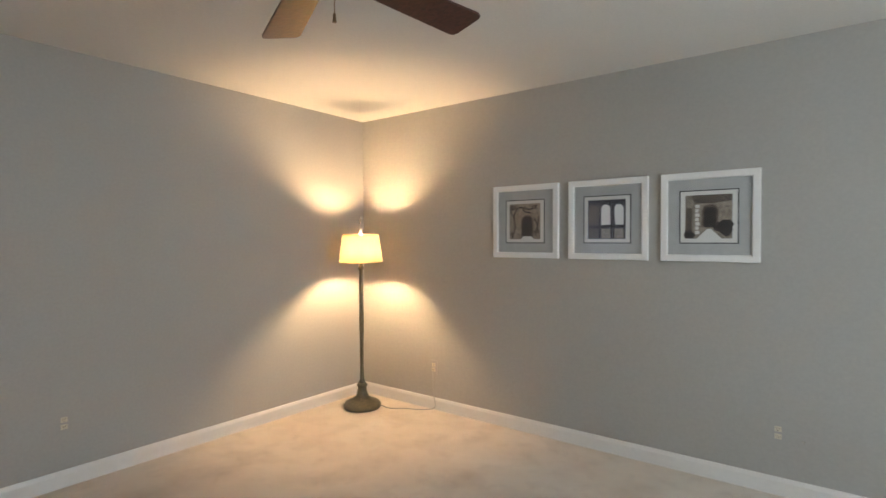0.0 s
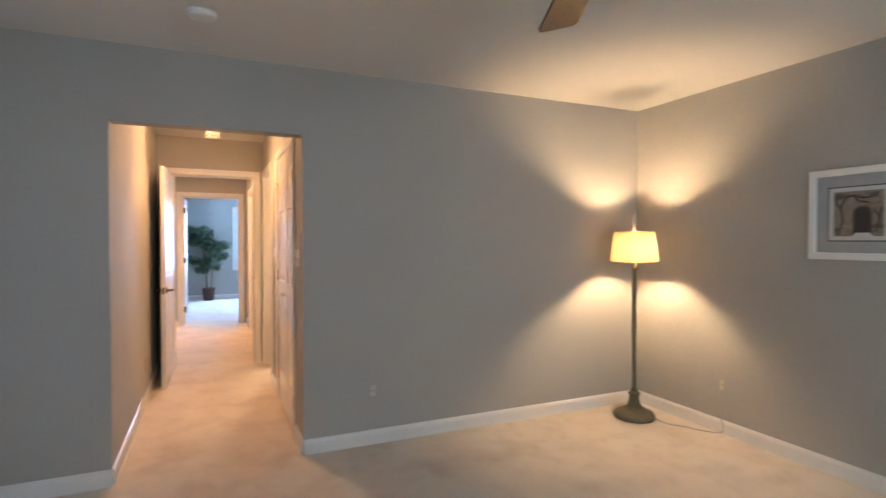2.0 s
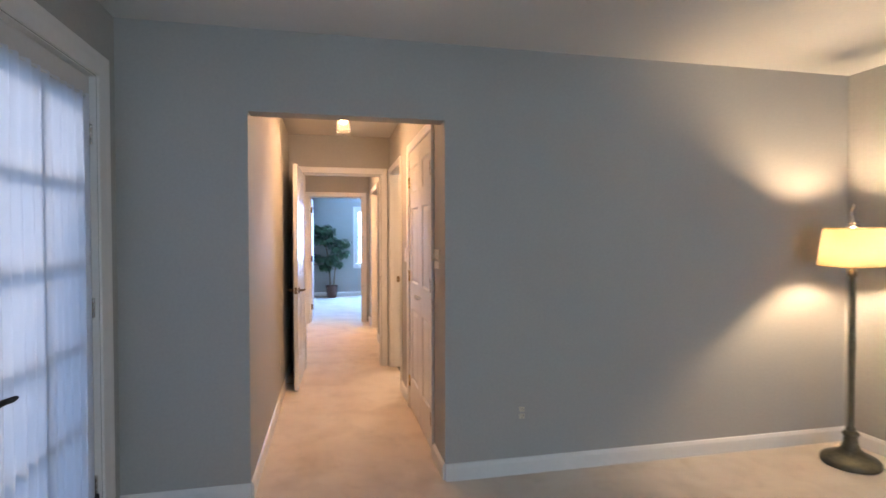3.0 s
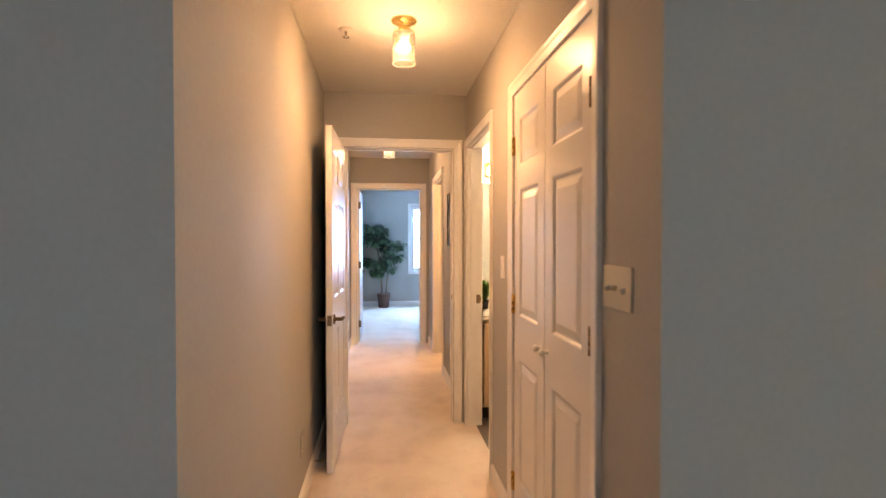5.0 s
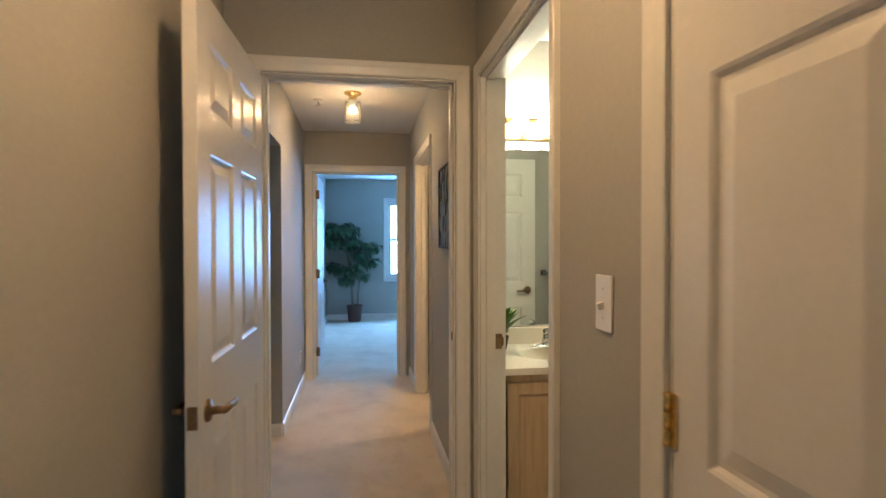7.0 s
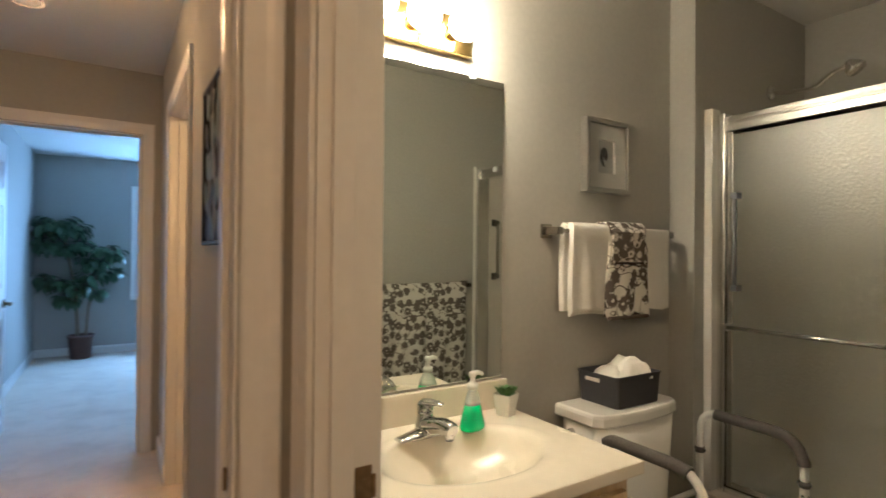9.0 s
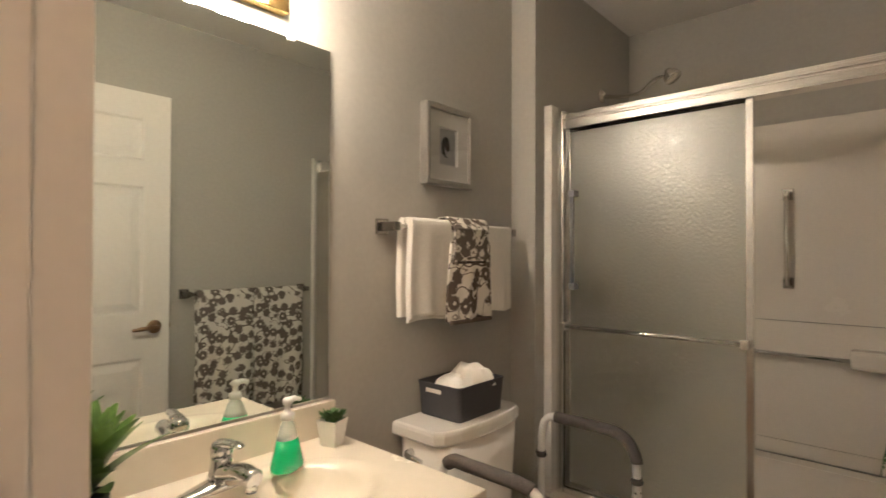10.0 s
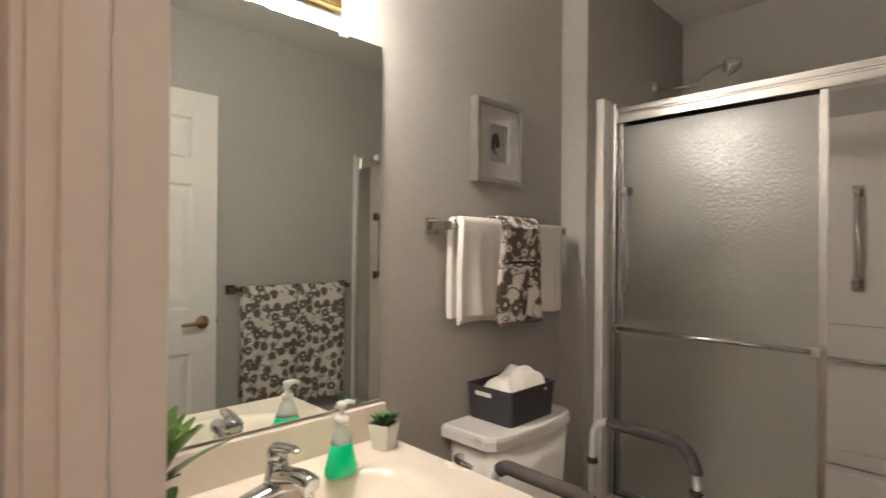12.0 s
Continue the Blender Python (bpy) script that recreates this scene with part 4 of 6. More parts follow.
def wall_picture(m, label, subject):
    """A square white frame, a pale mat, a bordered sepia print and glass: local -Y faces the room."""
    ob = thing("framed_picture", m, label, "picture", "framed prints in a row")
    s = 0.515
    part("frame", frame_bm(s, s, 0.040, -0.024, 0.0), M_FRAMEW, ob, "white wooden picture frame")
    part("mat_board", boxes((-0.22, 0.22, -0.010, -0.004, -0.22, 0.22)), M_MATB, ob, "grey washed mat board")
    pr = part("print", boxes((-0.154, 0.154, -0.0125, -0.0102, -0.154, 0.154)), M_INK, ob, "sepia print with a dark border")
    part("margin", boxes((-0.148, 0.148, -0.0132, -0.0126, -0.148, 0.148)), M_PAPER, pr)
    part("ground", boxes((-0.122, 0.122, -0.0140, -0.0133, -0.125, 0.125)), M_SEPIAL if subject != 1 else M_SEPIAD, pr)
    y = -0.0150
    if subject == 0:
        part("doorway", flat(arch(0.02, 0.095, -0.12, 0.045), y), M_SEPIA, pr)
        part("doorway_leaf", flat(arch(0.02, 0.075, -0.12, 0.035), y - 0.0007), M_SEPIAD, pr)
        part("path", flat([(-0.03, -0.125), (0.075, -0.125), (0.055, -0.105), (-0.01, -0.105)], y - 0.0012), M_PAPER, pr)
        bm = bmesh.new()
        for pts in ([(-0.10, -0.12), (-0.075, -0.04), (-0.085, 0.03), (-0.06, 0.09), (-0.02, 0.1), (0.04, 0.085), (0.1, 0.11)], [(-0.085, 0.03), (-0.11, 0.07), (-0.10, 0.115)], [(-0.02, 0.1), (0.0, 0.07), (0.05, 0.06)], [(0.085, -0.1), (0.1, -0.03), (0.075, 0.02)], [(0.1, -0.03), (0.115, 0.03)]):
            tube(smooth_path([(a, y - 0.0005, b) for a, b in pts], 5), 0.0045, 6, bm)
        bmesh.ops.scale(bm, vec=(1, 0.12, 1), space=pose(0, -(y - 0.0005), 0), verts=bm.verts)
        part("branches", bm, M_SEPIAD, pr)
        for i, (a, b, r) in enumerate(((-0.09, 0.1, 0.03), (0.08, 0.1, 0.025), (0.095, -0.07, 0.028), (-0.1, -0.09, 0.022), (0.0, 0.095, 0.018))):
            part("foliage", flat(blot(a, b, r, i, squash=0.7), y - 0.0016), M_SEPIA, pr)
    elif subject == 1:
        for i, cx in enumerate((-0.085, -0.005, 0.08)):
            part("archway", flat(arch(cx, 0.058, -0.035, 0.095), y), M_PAPER if i else M_SEPIA, pr)
            part("light_patch", flat([(cx - 0.03, -0.12), (cx + 0.03, -0.12), (cx + 0.028, -0.06), (cx - 0.026, -0.06)], y), M_SEPIAL if i else M_SEPIA, pr)
        part("seat", flat([(0.02, -0.05), (0.06, -0.05), (0.055, 0.0), (0.045, 0.02), (0.03, 0.0)], y - 0.0007), M_SEPIAD, pr)
    else:
        part("pergola", flat([(-0.09, 0.125), (0.122, 0.125), (0.122, 0.09), (0.02, 0.075), (-0.07, 0.08)], y), M_SEPIA, pr)
        part("archway", flat(arch(0.01, 0.085, -0.06, 0.07), y), M_SEPIA, pr)
        part("archway_inside", flat(arch(0.01, 0.06, -0.06, 0.055), y - 0.0007), M_SEPIAD, pr)
        part("path", flat([(-0.06, -0.125), (0.07, -0.125), (0.015, -0.07), (-0.005, -0.07)], y - 0.0012), M_PAPER, pr)
        for k in range(7):
            part("stone", flat(rect(-0.068, -0.045 - 0.004 * (k % 2), -0.1 + 0.025 * k, -0.08 + 0.025 * k), y - 0.0009), M_PAPER, pr)
        part("shrub", flat(blot(0.085, -0.06, 0.055, 21, 18), y - 0.0016), M_SEPIAD, pr)
        part("shrub", flat(blot(-0.1, -0.1, 0.03, 22, 14), y - 0.0016), M_SEPIAD, pr)
        part("post", flat(rect(-0.115, -0.085, -0.09, 0.05), y - 0.0004), M_SEPIA, pr)
        part("foliage", flat(blot(0.1, 0.06, 0.025, 23), y - 0.0016), M_SEPIAL, pr)
    g = part("pane", boxes((-0.2185, 0.2185, -0.0205, -0.0185, -0.2185, 0.2185)), M_GLASS, ob)
    g.visible_shadow = False
    return ob


for x, i, lb in ((-1.357, 0, "arched doorway under bare branches"), (-0.769, 1, "dark arcade with bright arches"), (-0.180, 2, "garden arch with a stone path")):
    wall_picture(pose(x, 3.342, 1.50), "white framed sepia print of " + ("an " if i == 0 else "a ") + lb, i)


def outlet(m, label="wall-coloured duplex outlet low on the wall", blank=False, material=None):
    """A duplex outlet: local -Y faces the room."""
    ob = thing("wall_outlet", m, label, "outlet", "wall outlets")
    p = part("plate", boxes((-0.035, 0.035, -0.005, 0, -0.0575, 0.0575), bevel=0.002), material or M_WALL, ob)
    for z in (-0.02, 0.02):
        s = part("socket", boxes((-0.016, 0.016, -0.0075, -0.005, z - 0.014, z + 0.014), bevel=0.001), M_PLATE, p)
    bm = bmesh.new()
    for z in (-0.02, 0.02):
        for x in (-0.006, 0.006):
            box(bm, x - 0.0012, x + 0.0012, -0.0082, -0.007, z - 0.002, z + 0.008)
        box(bm, -0.002, 0.002, -0.0082, -0.007, z - 0.010, z - 0.006)
    tagged(part("slots", bm, M_DARK, p), kind="stuff")
    return ob


outlet(pose(-3.0, 1.05, 0.355, 0, 0, 90))
outlet(pose(-2.19, 3.342, 0.34))
outlet(pose(0.164, 3.342, 0.335))
outlet(pose(-4.6, -0.431, 0.32, 0, 0, 180), "pale duplex outlet low on the hall wall")
outlet(pose(-8.35, -0.431, 0.315, 0, 0, 180), "pale duplex outlet low on the hall wall", material=M_PLATEW)
cp = thing("cable_plate", pose(0.275, 3.342, 0.31), "wall-coloured blank cable plate low on the wall", "wall plate")
part("plate", boxes((-0.057, 0.057, -0.004, 0, -0.035, 0.035), bevel=0.002), M_WALL, cp)
part("jack", lathe([(0, 0.011), (0.004, 0.011), (0.005, 0.0), (0, 0)], 12, pose(0, -0.004, 0, 90, 0, 0)), M_NICKEL, cp)


def switch_plate(m, gangs, label, material):
    ob = thing("light_switch", m, label, "switch")
    w = 0.07 + 0.046 * (gangs - 1)
    part("plate", boxes((-w / 2, w / 2, -0.006, 0, -0.0575, 0.0575), bevel=0.003), material, ob)
    for k in range(gangs):
        x = 0.046 * (k - (gangs - 1) / 2)
        t = part("toggle", boxes((-0.0045, 0.0045, -0.014, 0.0, -0.010, 0.004), bevel=0.0015), material, ob)
        t.matrix_local = pose(x, -0.006, 0, 20 if k != 1 else -20, 0, 0)
        sc = bmesh.new()
        for z in (-0.03, 0.03):
            bmesh.ops.create_cone(sc, cap_ends=True, segments=10, radius1=0.003, radius2=0.003, depth=0.001, matrix=pose(x, -0.0065, z, 90, 0, 0))
        tagged(part("screws", sc, M_PLATE, ob), kind="stuff")
    return ob


switch_plate(pose(-3.212, 0.6, 1.236), 3, "cream three-gang switch plate with toggles", M_PLATE)
switch_plate(pose(-4.53, 0.6, 1.222), 1, "white single switch plate with a toggle", M_PLATEW)

# spring door stop behind the open hall door
ds = thing("door_stop", pose(-5.02, -0.417, 0.055), "white-tipped spring door stop on the baseboard", "door stop")
part("spring", tube([(0.006 * math.cos(i * 0.9), 0.001 * i, 0.006 * math.sin(i * 0.9)) for i in range(70)], 0.0014, 5), M_BRASS, ds)
part("tip", lathe([(0, 0.0), (0.009, 0.0), (0.009, 0.012), (0.005, 0.016), (0, 0.016)], 12, pose(0, 0.068, 0, -90, 0, 0)), M_WPLAST, ds)


# ---- hall: metal art, far room plant, living room things ----
def metal_art(m):
    ob = thing("metal_wall_art", m, "narrow black metal wall art with teal glass leaves", "wall art")
    w, h = 0.395, 0.477
    part("frame", frame_bm(w, h, 0.012, -0.022, -0.006, 0.002), M_BLACKM, ob)
    rnd = random.Random(5)
    for c in range(4):
        for r in range(5):
            cx, cz = -w / 2 + 0.055 + c * 0.095, -h / 2 + 0.055 + r * 0.092
            a = rnd.uniform(-0.7, 0.7)
            pts = []
            for k in range(12):
                t = 2 * math.pi * k / 12
                px, pz = 0.030 * math.cos(t), 0.052 * math.sin(t) * (1 if k % 2 else 0.9)
                pts.append((cx + px * math.cos(a) - pz * math.sin(a), cz + px * math.sin(a) + pz * math.cos(a)))
            part("leaf", flat(pts, -0.014 - 0.003 * ((c + r) % 2)), M_TEALP if (c + 2 * r) % 3 else M_BLACKM, ob)
    for c in range(5):
        x = -w / 2 + 0.01 + c * (w - 0.02) / 4
        part("wire", tube(smooth_path([(x, -0.012, -h / 2), (x + 0.03, -0.012, -h / 5), (x - 0.03, -0.012, h / 5), (x, -0.012, h / 2)], 6), 0.003, 6), M_BLACKM, ob)
    part("backing", boxes((-w / 2 + 0.01, w / 2 - 0.01, -0.006, 0.0, -h / 2 + 0.01, h / 2 - 0.01)), M_MATB, ob)
    return ob


metal_art(pose(-6.487, 0.6, 1.548))


def leaf_blade(bm, root, way, up, length, width, curl=0.3, n=4):
    """One pointed leaf, folded along its rib and curling down."""
    side = way.cross(up).normalized()
    rib, edge_l, edge_r = [], [], []
    for i in range(n + 1):
        t = i / n
        w = width * math.sin(math.pi * min(0.97, t * 0.94 + 0.03)) ** 0.8 / 2
        c = root + way * (length * t) - up * (curl * length * t * t)
        rib.append(bm.verts.new(c))
        edge_l.append(bm.verts.new(c + side * w + up * (w * 0.35)))
        edge_r.append(bm.verts.new(c - side * w + up * (w * 0.35)))
    for i in range(n):
        for e, flip in ((edge_l, False), (edge_r, True)):
            q = (rib[i], rib[i + 1], e[i + 1], e[i])
            bm.faces.new(q[::-1] if flip else q).smooth = True


def rand_dir(rnd, lift=0.0):
    a, z = rnd.uniform(0, 2 * math.pi), rnd.uniform(-0.6, 0.8) + lift
    return Vector((math.cos(a), math.sin(a), z)).normalized()


def ficus(m):
    ob = thing("ficus_tree", m, "artificial ficus tree with dark green leaves in a brown wicker pot", "plant")
    pot = part("pot", lathe([(0, 0), (0.10, 0), (0.105, 0.01), (0.128, 0.24), (0.138, 0.25), (0.138, 0.275), (0.125, 0.277), (0.122, 0.25), (0, 0.245)], 36), M_WICKER, ob, "brown wicker pot")
    part("moss", lathe([(0, 0.262), (0.06, 0.26), (0.12, 0.25)], 24), M_SOIL, pot)
    t1 = smooth_path([(0.0, -0.03, 0.25), (0.01, -0.04, 0.5), (0.0, -0.06, 0.8), (0.02, -0.11, 1.1), (0.0, -0.17, 1.4), (0.0, -0.20, 1.6)], 6)
    t2 = smooth_path([(0.0, 0.05, 0.25), (0.0, 0.07, 0.55), (-0.02, 0.12, 0.85), (0.0, 0.2, 1.1), (0.0, 0.27, 1.36)], 6)
    bm = tube(t1, [0.022 - 0.014 * i / len(t1) for i in range(len(t1))], 9)
    tube(t2, [0.016 - 0.010 * i / len(t2) for i in range(len(t2))], 8, bm)
    part("trunk", bm, M_BARK, ob)
    rnd = random.Random(11)
    clumps = [((0.0, -0.38, 1.54), 0.17), ((0.03, -0.24, 1.60), 0.17), ((0.0, -0.10, 1.54), 0.15), ((0.05, -0.37, 1.36), 0.14), ((0.0, -0.20, 1.33), 0.13), ((0.04, -0.05, 1.33), 0.13),
              ((0.0, 0.22, 1.30), 0.11), ((0.05, 0.31, 1.24), 0.10), ((0.0, 0.10, 1.14), 0.13), ((0.03, 0.27, 1.02), 0.11), ((0.06, 0.08, 0.98), 0.11), ((0.0, -0.40, 0.94), 0.12),
              ((0.05, -0.22, 0.90), 0.10), ((0.08, -0.04, 0.86), 0.13), ((0.02, -0.14, 0.72), 0.11), ((0.0, 0.13, 0.78), 0.09)]
    br, lf = bmesh.new(), bmesh.new()
    for c, r in clumps:
        c = Vector(c)
        near = min(t1 + t2, key=lambda p: (p - c + Vector((0, 0, 0.12))).length)
        tube(smooth_path([near, (near + c) / 2 + Vector((0, 0, 0.03)), c], 4), 0.004, 5, br)
        for k in range(int(3300 * r * r) + 10):
            d = rand_dir(rnd)
            p = c + Vector((d.x, d.y * 1.1, d.z * 0.9)) * r * rnd.uniform(0.3, 1.05)
            way = (d + Vector((rnd.uniform(-0.5, 0.5), rnd.uniform(-0.5, 0.5), -0.55))).normalized()
            if p.y < -0.42:
                p.y, way = -0.42, Vector((way.x, abs(way.y) * 0.3, way.z)).normalized()
            up = (Vector((0, 0, 1)) - way * way.z).normalized()
            leaf_blade(lf, p, way, up, rnd.uniform(0.085, 0.125), rnd.uniform(0.052, 0.072), rnd.uniform(0.2, 0.5), 3)
    tagged(part("branches", br, M_BARK, ob), kind="stuff")
    tagged(part("crown", lf, M_LEAF, ob), "dense glossy dark green leaves", kind="stuff")
    return ob


ficus(pose(-12.47, 0.01, 0.0))

st = thing("folding_stool", pose(-8.35, -1.02, 0, 0, 0, 20), "dark metal stool with a grey seat in the living room", "stool")
part("seat", boxes((-0.2, 0.2, -0.18, 0.18, 0.40, 0.44), bevel=0.012), M_STEELG, st)
for sx in (-1, 1):
    for sy in (-1, 1):
        part("leg", tube([(sx * 0.19, sy * 0.16, 0.0), (sx * -0.12, sy * 0.16, 0.40)], 0.012, 8), M_BLACKM, st)
bag = bmesh.new()
bmesh.ops.create_icosphere(bag, subdivisions=4, radius=1.0)
for v in bag.verts:
    f = 1 + 0.16 * noise.noise(v.co * 2.3)
    v.co = Vector((v.co.x * 0.24 * f, v.co.y * 0.17 * f, max(-0.92, v.co.z) * 0.11 * f + 0.105))
for f in bag.faces:
    f.smooth = True
bo = thing("tote_bag", pose(-8.02, -0.80, 0, 0, 0, 15), "slumped blue nylon bag lying on the carpet", "bag")
part("body", bag, M_BLUEBAG, bo)
part("strap", tube(smooth_path([(-0.15, 0.02, 0.19), (-0.08, 0.05, 0.25), (0.05, 0.02, 0.27), (0.14, 0.0, 0.19)], 6), 0.008, 8), M_BLACKM, bo)


# ---- bathroom ----
XM = -6.228
mi = thing("mirror", pose(XM, 0.722, 0.897), "large frameless bathroom wall mirror above the vanity", "mirror")
part("glass", boxes((0.0, 0.006, 0, 0.688, 0, 0.947), bevel=0.0015), M_MIRROR, mi)
for y in (0.15, 0.566):
    part("clip", boxes((0.0, 0.012, y - 0.010, y + 0.010, 0.938, 0.962), bevel=0.002), M_WPLAST, mi)
    part("clip", boxes((0.0, 0.010, y - 0.008, y + 0.008, -0.006, 0.008), bevel=0.002), M_DARK, mi)

# countertop with its moulded bowl
CY0, CY1, CX1, CZ = 0.703, 1.424, -5.700, 0.80
bm = bmesh.new()
n = 64
rows = []
for i in range(n + 1):
    line = []
    for j in range(n + 1):
        x, y = -6.208 + (CX1 + 6.208) * i / n, CY0 + (CY1 - CY0) * j / n
        e = math.hypot((x + 5.962) / 0.158, (y - 1.09) / 0.222)
        d = 0.0
        if e < 1:
            d = 0.10 * (1 - e ** 2.6) ** 0.9 + 0.004
        elif e < 1.10:
            d = 0.004 * (1 - (e - 1) / 0.10) ** 2
        elif e < 1.2:
            d = -0.0015 * math.sin((e - 1.1) / 0.1 * math.pi)
        line.append(bm.verts.new((x, y, CZ - d)))
    rows.append(line)
for a, b in zip(rows, rows[1:]):
    for j in range(n):
        bm.faces.new((a[j], b[j], b[j + 1], a[j + 1])).smooth = True
ct = tagged(part("countertop", bm, M_MARBLE), "cream cultured marble vanity top with an oval bowl", "countertop")
edge = boxes((CX1 - 0.008, CX1 + 0.004, CY0, CY1 + 0.004, CZ - 0.032, CZ - 0.001), (-6.208, CX1 - 0.008, CY1 - 0.008, CY1 + 0.004, CZ - 0.032, CZ - 0.001), bevel=0.0035)
part("front_edge", edge, M_MARBLE, ct)
part("backsplash", boxes((XM, -6.208, CY0, CY1, CZ - 0.03, 0.889), bevel=0.003), M_MARBLE, ct)
part("drain", lathe([(0, 0.694), (0.021, 0.694), (0.021, 0.699), (0.012, 0.6995), (0.0, 0.698)], 20, pose(-5.962, 1.09, -0.0)), M_CHROME, ct)

# vanity cabinet
vc = thing("vanity_cabinet", pose(0, 0, 0), "pale oak bathroom vanity cabinet with two panel doors", "cabinet")
part("body", boxes((-6.215, -5.735, 0.715, 1.412, 0.10, 0.655), (-5.755, -5.735, 0.715, 1.412, 0.655, 0.767), (-6.215, -5.755, 0.715, 0.733, 0.655, 0.767), (-6.215, -5.755, 1.394, 1.412, 0.655, 0.767)), M_OAK, vc)
# Toe kick reuses the near-black print colour, far darker than the oak body.
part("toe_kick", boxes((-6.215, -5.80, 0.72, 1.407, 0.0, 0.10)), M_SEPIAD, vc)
for y0, y1 in ((0.735, 1.045), (1.085, 1.392)):
    z0, z1, t = 0.135, 0.728, 0.052
    dr = part("door", boxes((-5.735, -5.717, y0, y0 + t, z0, z1), (-5.735, -5.717, y1 - t, y1, z0, z1), (-5.735, -5.717, y0 + t, y1 - t, z0, z0 + t), (-5.735, -5.717, y0 + t, y1 - t, z1 - t, z1), bevel=0.002), M_OAK, vc)
    pm = part("panel", raised_panel(y1 - y0 - 2 * t, z1 - z0 - 2 * t, 0.006), M_OAK, dr)
    pm.matrix_local = pose(-5.720, y1 - t, z0 + t, 0, 0, -90)

# faucet
fa = thing("faucet", pose(-6.112, 1.062, CZ, 0, 0, 4) @ Matrix.Scale(1.1, 4), "chrome single-lever bathroom faucet on the vanity top", "faucet")
bm = bmesh.new()
rings = []
for k in range(25):
    v = -1 + 2 * k / 24
    hw = 0.025 * (1 - 0.45 * abs(v) ** 2.2)
    hz = 0.008 + 0.016 * (1 - abs(v)) ** 1.4
    y = 0.079 * v
    rings.append([bm.verts.new((hw * math.cos(a), y, 0.001 + hz * max(0.0, math.sin(a)) ** 0.7)) for a in [math.pi * j / 10 for j in range(11)]])
for p, q in zip(rings, rings[1:]):
    for j in range(10):
        bm.faces.new((p[j], p[j + 1], q[j + 1], q[j])).smooth = True
    bm.faces.new((p[0], q[0], q[-1], p[-1]))
bm.faces.new(rings[0]), bm.faces.new(rings[-1][::-1])
bmesh.ops.recalc_face_normals(bm, faces=bm.faces)
part("base", bm, M_CHROME, fa, "chrome winged base plate")
part("body", lathe([(0, 0.060), (0.0185, 0.060), (0.0195, 0.052), (0.0205, 0.040), (0.024, 0.026), (0.027, 0.012), (0, 0.012)], 28), M_CHROME, fa)
sb = tube(smooth_path([(0.0, 0.0, 0.026), (0.035, 0.0, 0.034), (0.07, 0.0, 0.042), (0.100, 0.0, 0.043), (0.112, 0.0, 0.040)], 6), [0.021] * 8 + [0.0195] * 8 + [0.018] * 5 + [0.017, 0.0165, 0.016, 0.015], 18)
tube([(0.098, 0.0, 0.036), (0.099, 0.0, 0.020)], 0.0115, 16, sb)
part("spout", sb, M_CHROME, fa)
part("aerator", tube([(0.099, 0.0, 0.0205), (0.0992, 0.0, 0.0165)], 0.0095, 14), M_STEELG, fa)
part("cap", lathe([(0, 0.089), (0.010, 0.088), (0.017, 0.083), (0.0205, 0.075), (0.0205, 0.066), (0.019, 0.0605), (0, 0.0605)], 28), M_CHROME, fa)
lv = tube(smooth_path([(0.004, 0.0, 0.080), (0.022, 0.0, 0.086), (0.044, 0.0, 0.090), (0.062, 0.0, 0.091), (0.070, 0.0, 0.092)], 5), [0.010] * 6 + [0.0085] * 6 + [0.006] * 5 + [0.005, 0.004, 0.003, 0.002], 12)
bmesh.ops.scale(lv, vec=(1, 1.5, 0.75), space=pose(0, 0, -0.088), verts=lv.verts)
part("lever", lv, M_CHROME, fa)

# soap dispenser
so = thing("soap_dispenser", pose(-6.098, 1.208, CZ, 0, 0, 25) @ Matrix.Scale(0.88, 4), "clear soap dispenser half full of green soap", "soap dispenser")
def oval(profile, sx):
    b = lathe(profile, 28)
    bmesh.ops.scale(b, vec=(sx, 1, 1), verts=b.verts)
    return b
part("liquid", oval([(0, 0.0), (0.050, 0.0), (0.053, 0.005), (0.052, 0.012), (0.041, 0.05), (0.033, 0.076), (0, 0.076)], 0.72), M_SOAP, so, "bright green liquid soap")
bt = part("bottle", oval([(0, 0.0765), (0.0328, 0.0765), (0.030, 0.088), (0.023, 0.108), (0.016, 0.120), (0.014, 0.126), (0, 0.126)], 0.74), M_CLEARPL, so)
bt.visible_shadow = False
pu = lathe([(0, 0.124), (0.017, 0.124), (0.018, 0.140), (0.012, 0.143), (0.008, 0.148), (0.008, 0.162), (0.012, 0.164), (0.013, 0.176), (0.008, 0.180), (0, 0.180)], 20)
tube(smooth_path([(0, 0, 0.172), (0.008, 0.02, 0.174), (0.014, 0.036, 0.168)], 5), [0.008] * 6 + [0.006] * 5, 10, pu)
part("pump", pu, M_WPLAST, so, "white pump head")

# succulent in a square pot
sc = thing("succulent", pose(-6.140, 1.363, CZ, 0, 0, 20) @ Matrix.Scale(0.82, 4), "small green succulent in a tapered square white pot", "plant")
bm = bmesh.new()
rings = []
for r, z in ((0.024, 0.0), (0.025, 0.002), (0.035, 0.078), (0.0355, 0.08), (0.032, 0.08), (0.031, 0.068)):
    rings.append([bm.verts.new((sx * r, sy * r, z)) for sx, sy in ((-1, -1), (1, -1), (1, 1), (-1, 1))])
for a, b in zip(rings, rings[1:]):
    for i in range(4):
        bm.faces.new((a[i], a[(i + 1) % 4], b[(i + 1) % 4], b[i]))
bm.faces.new(rings[0][::-1]), bm.faces.new(rings[-1])
part("pot", bm, M_PORC, sc)
rnd = random.Random(3)
bm = bmesh.new()
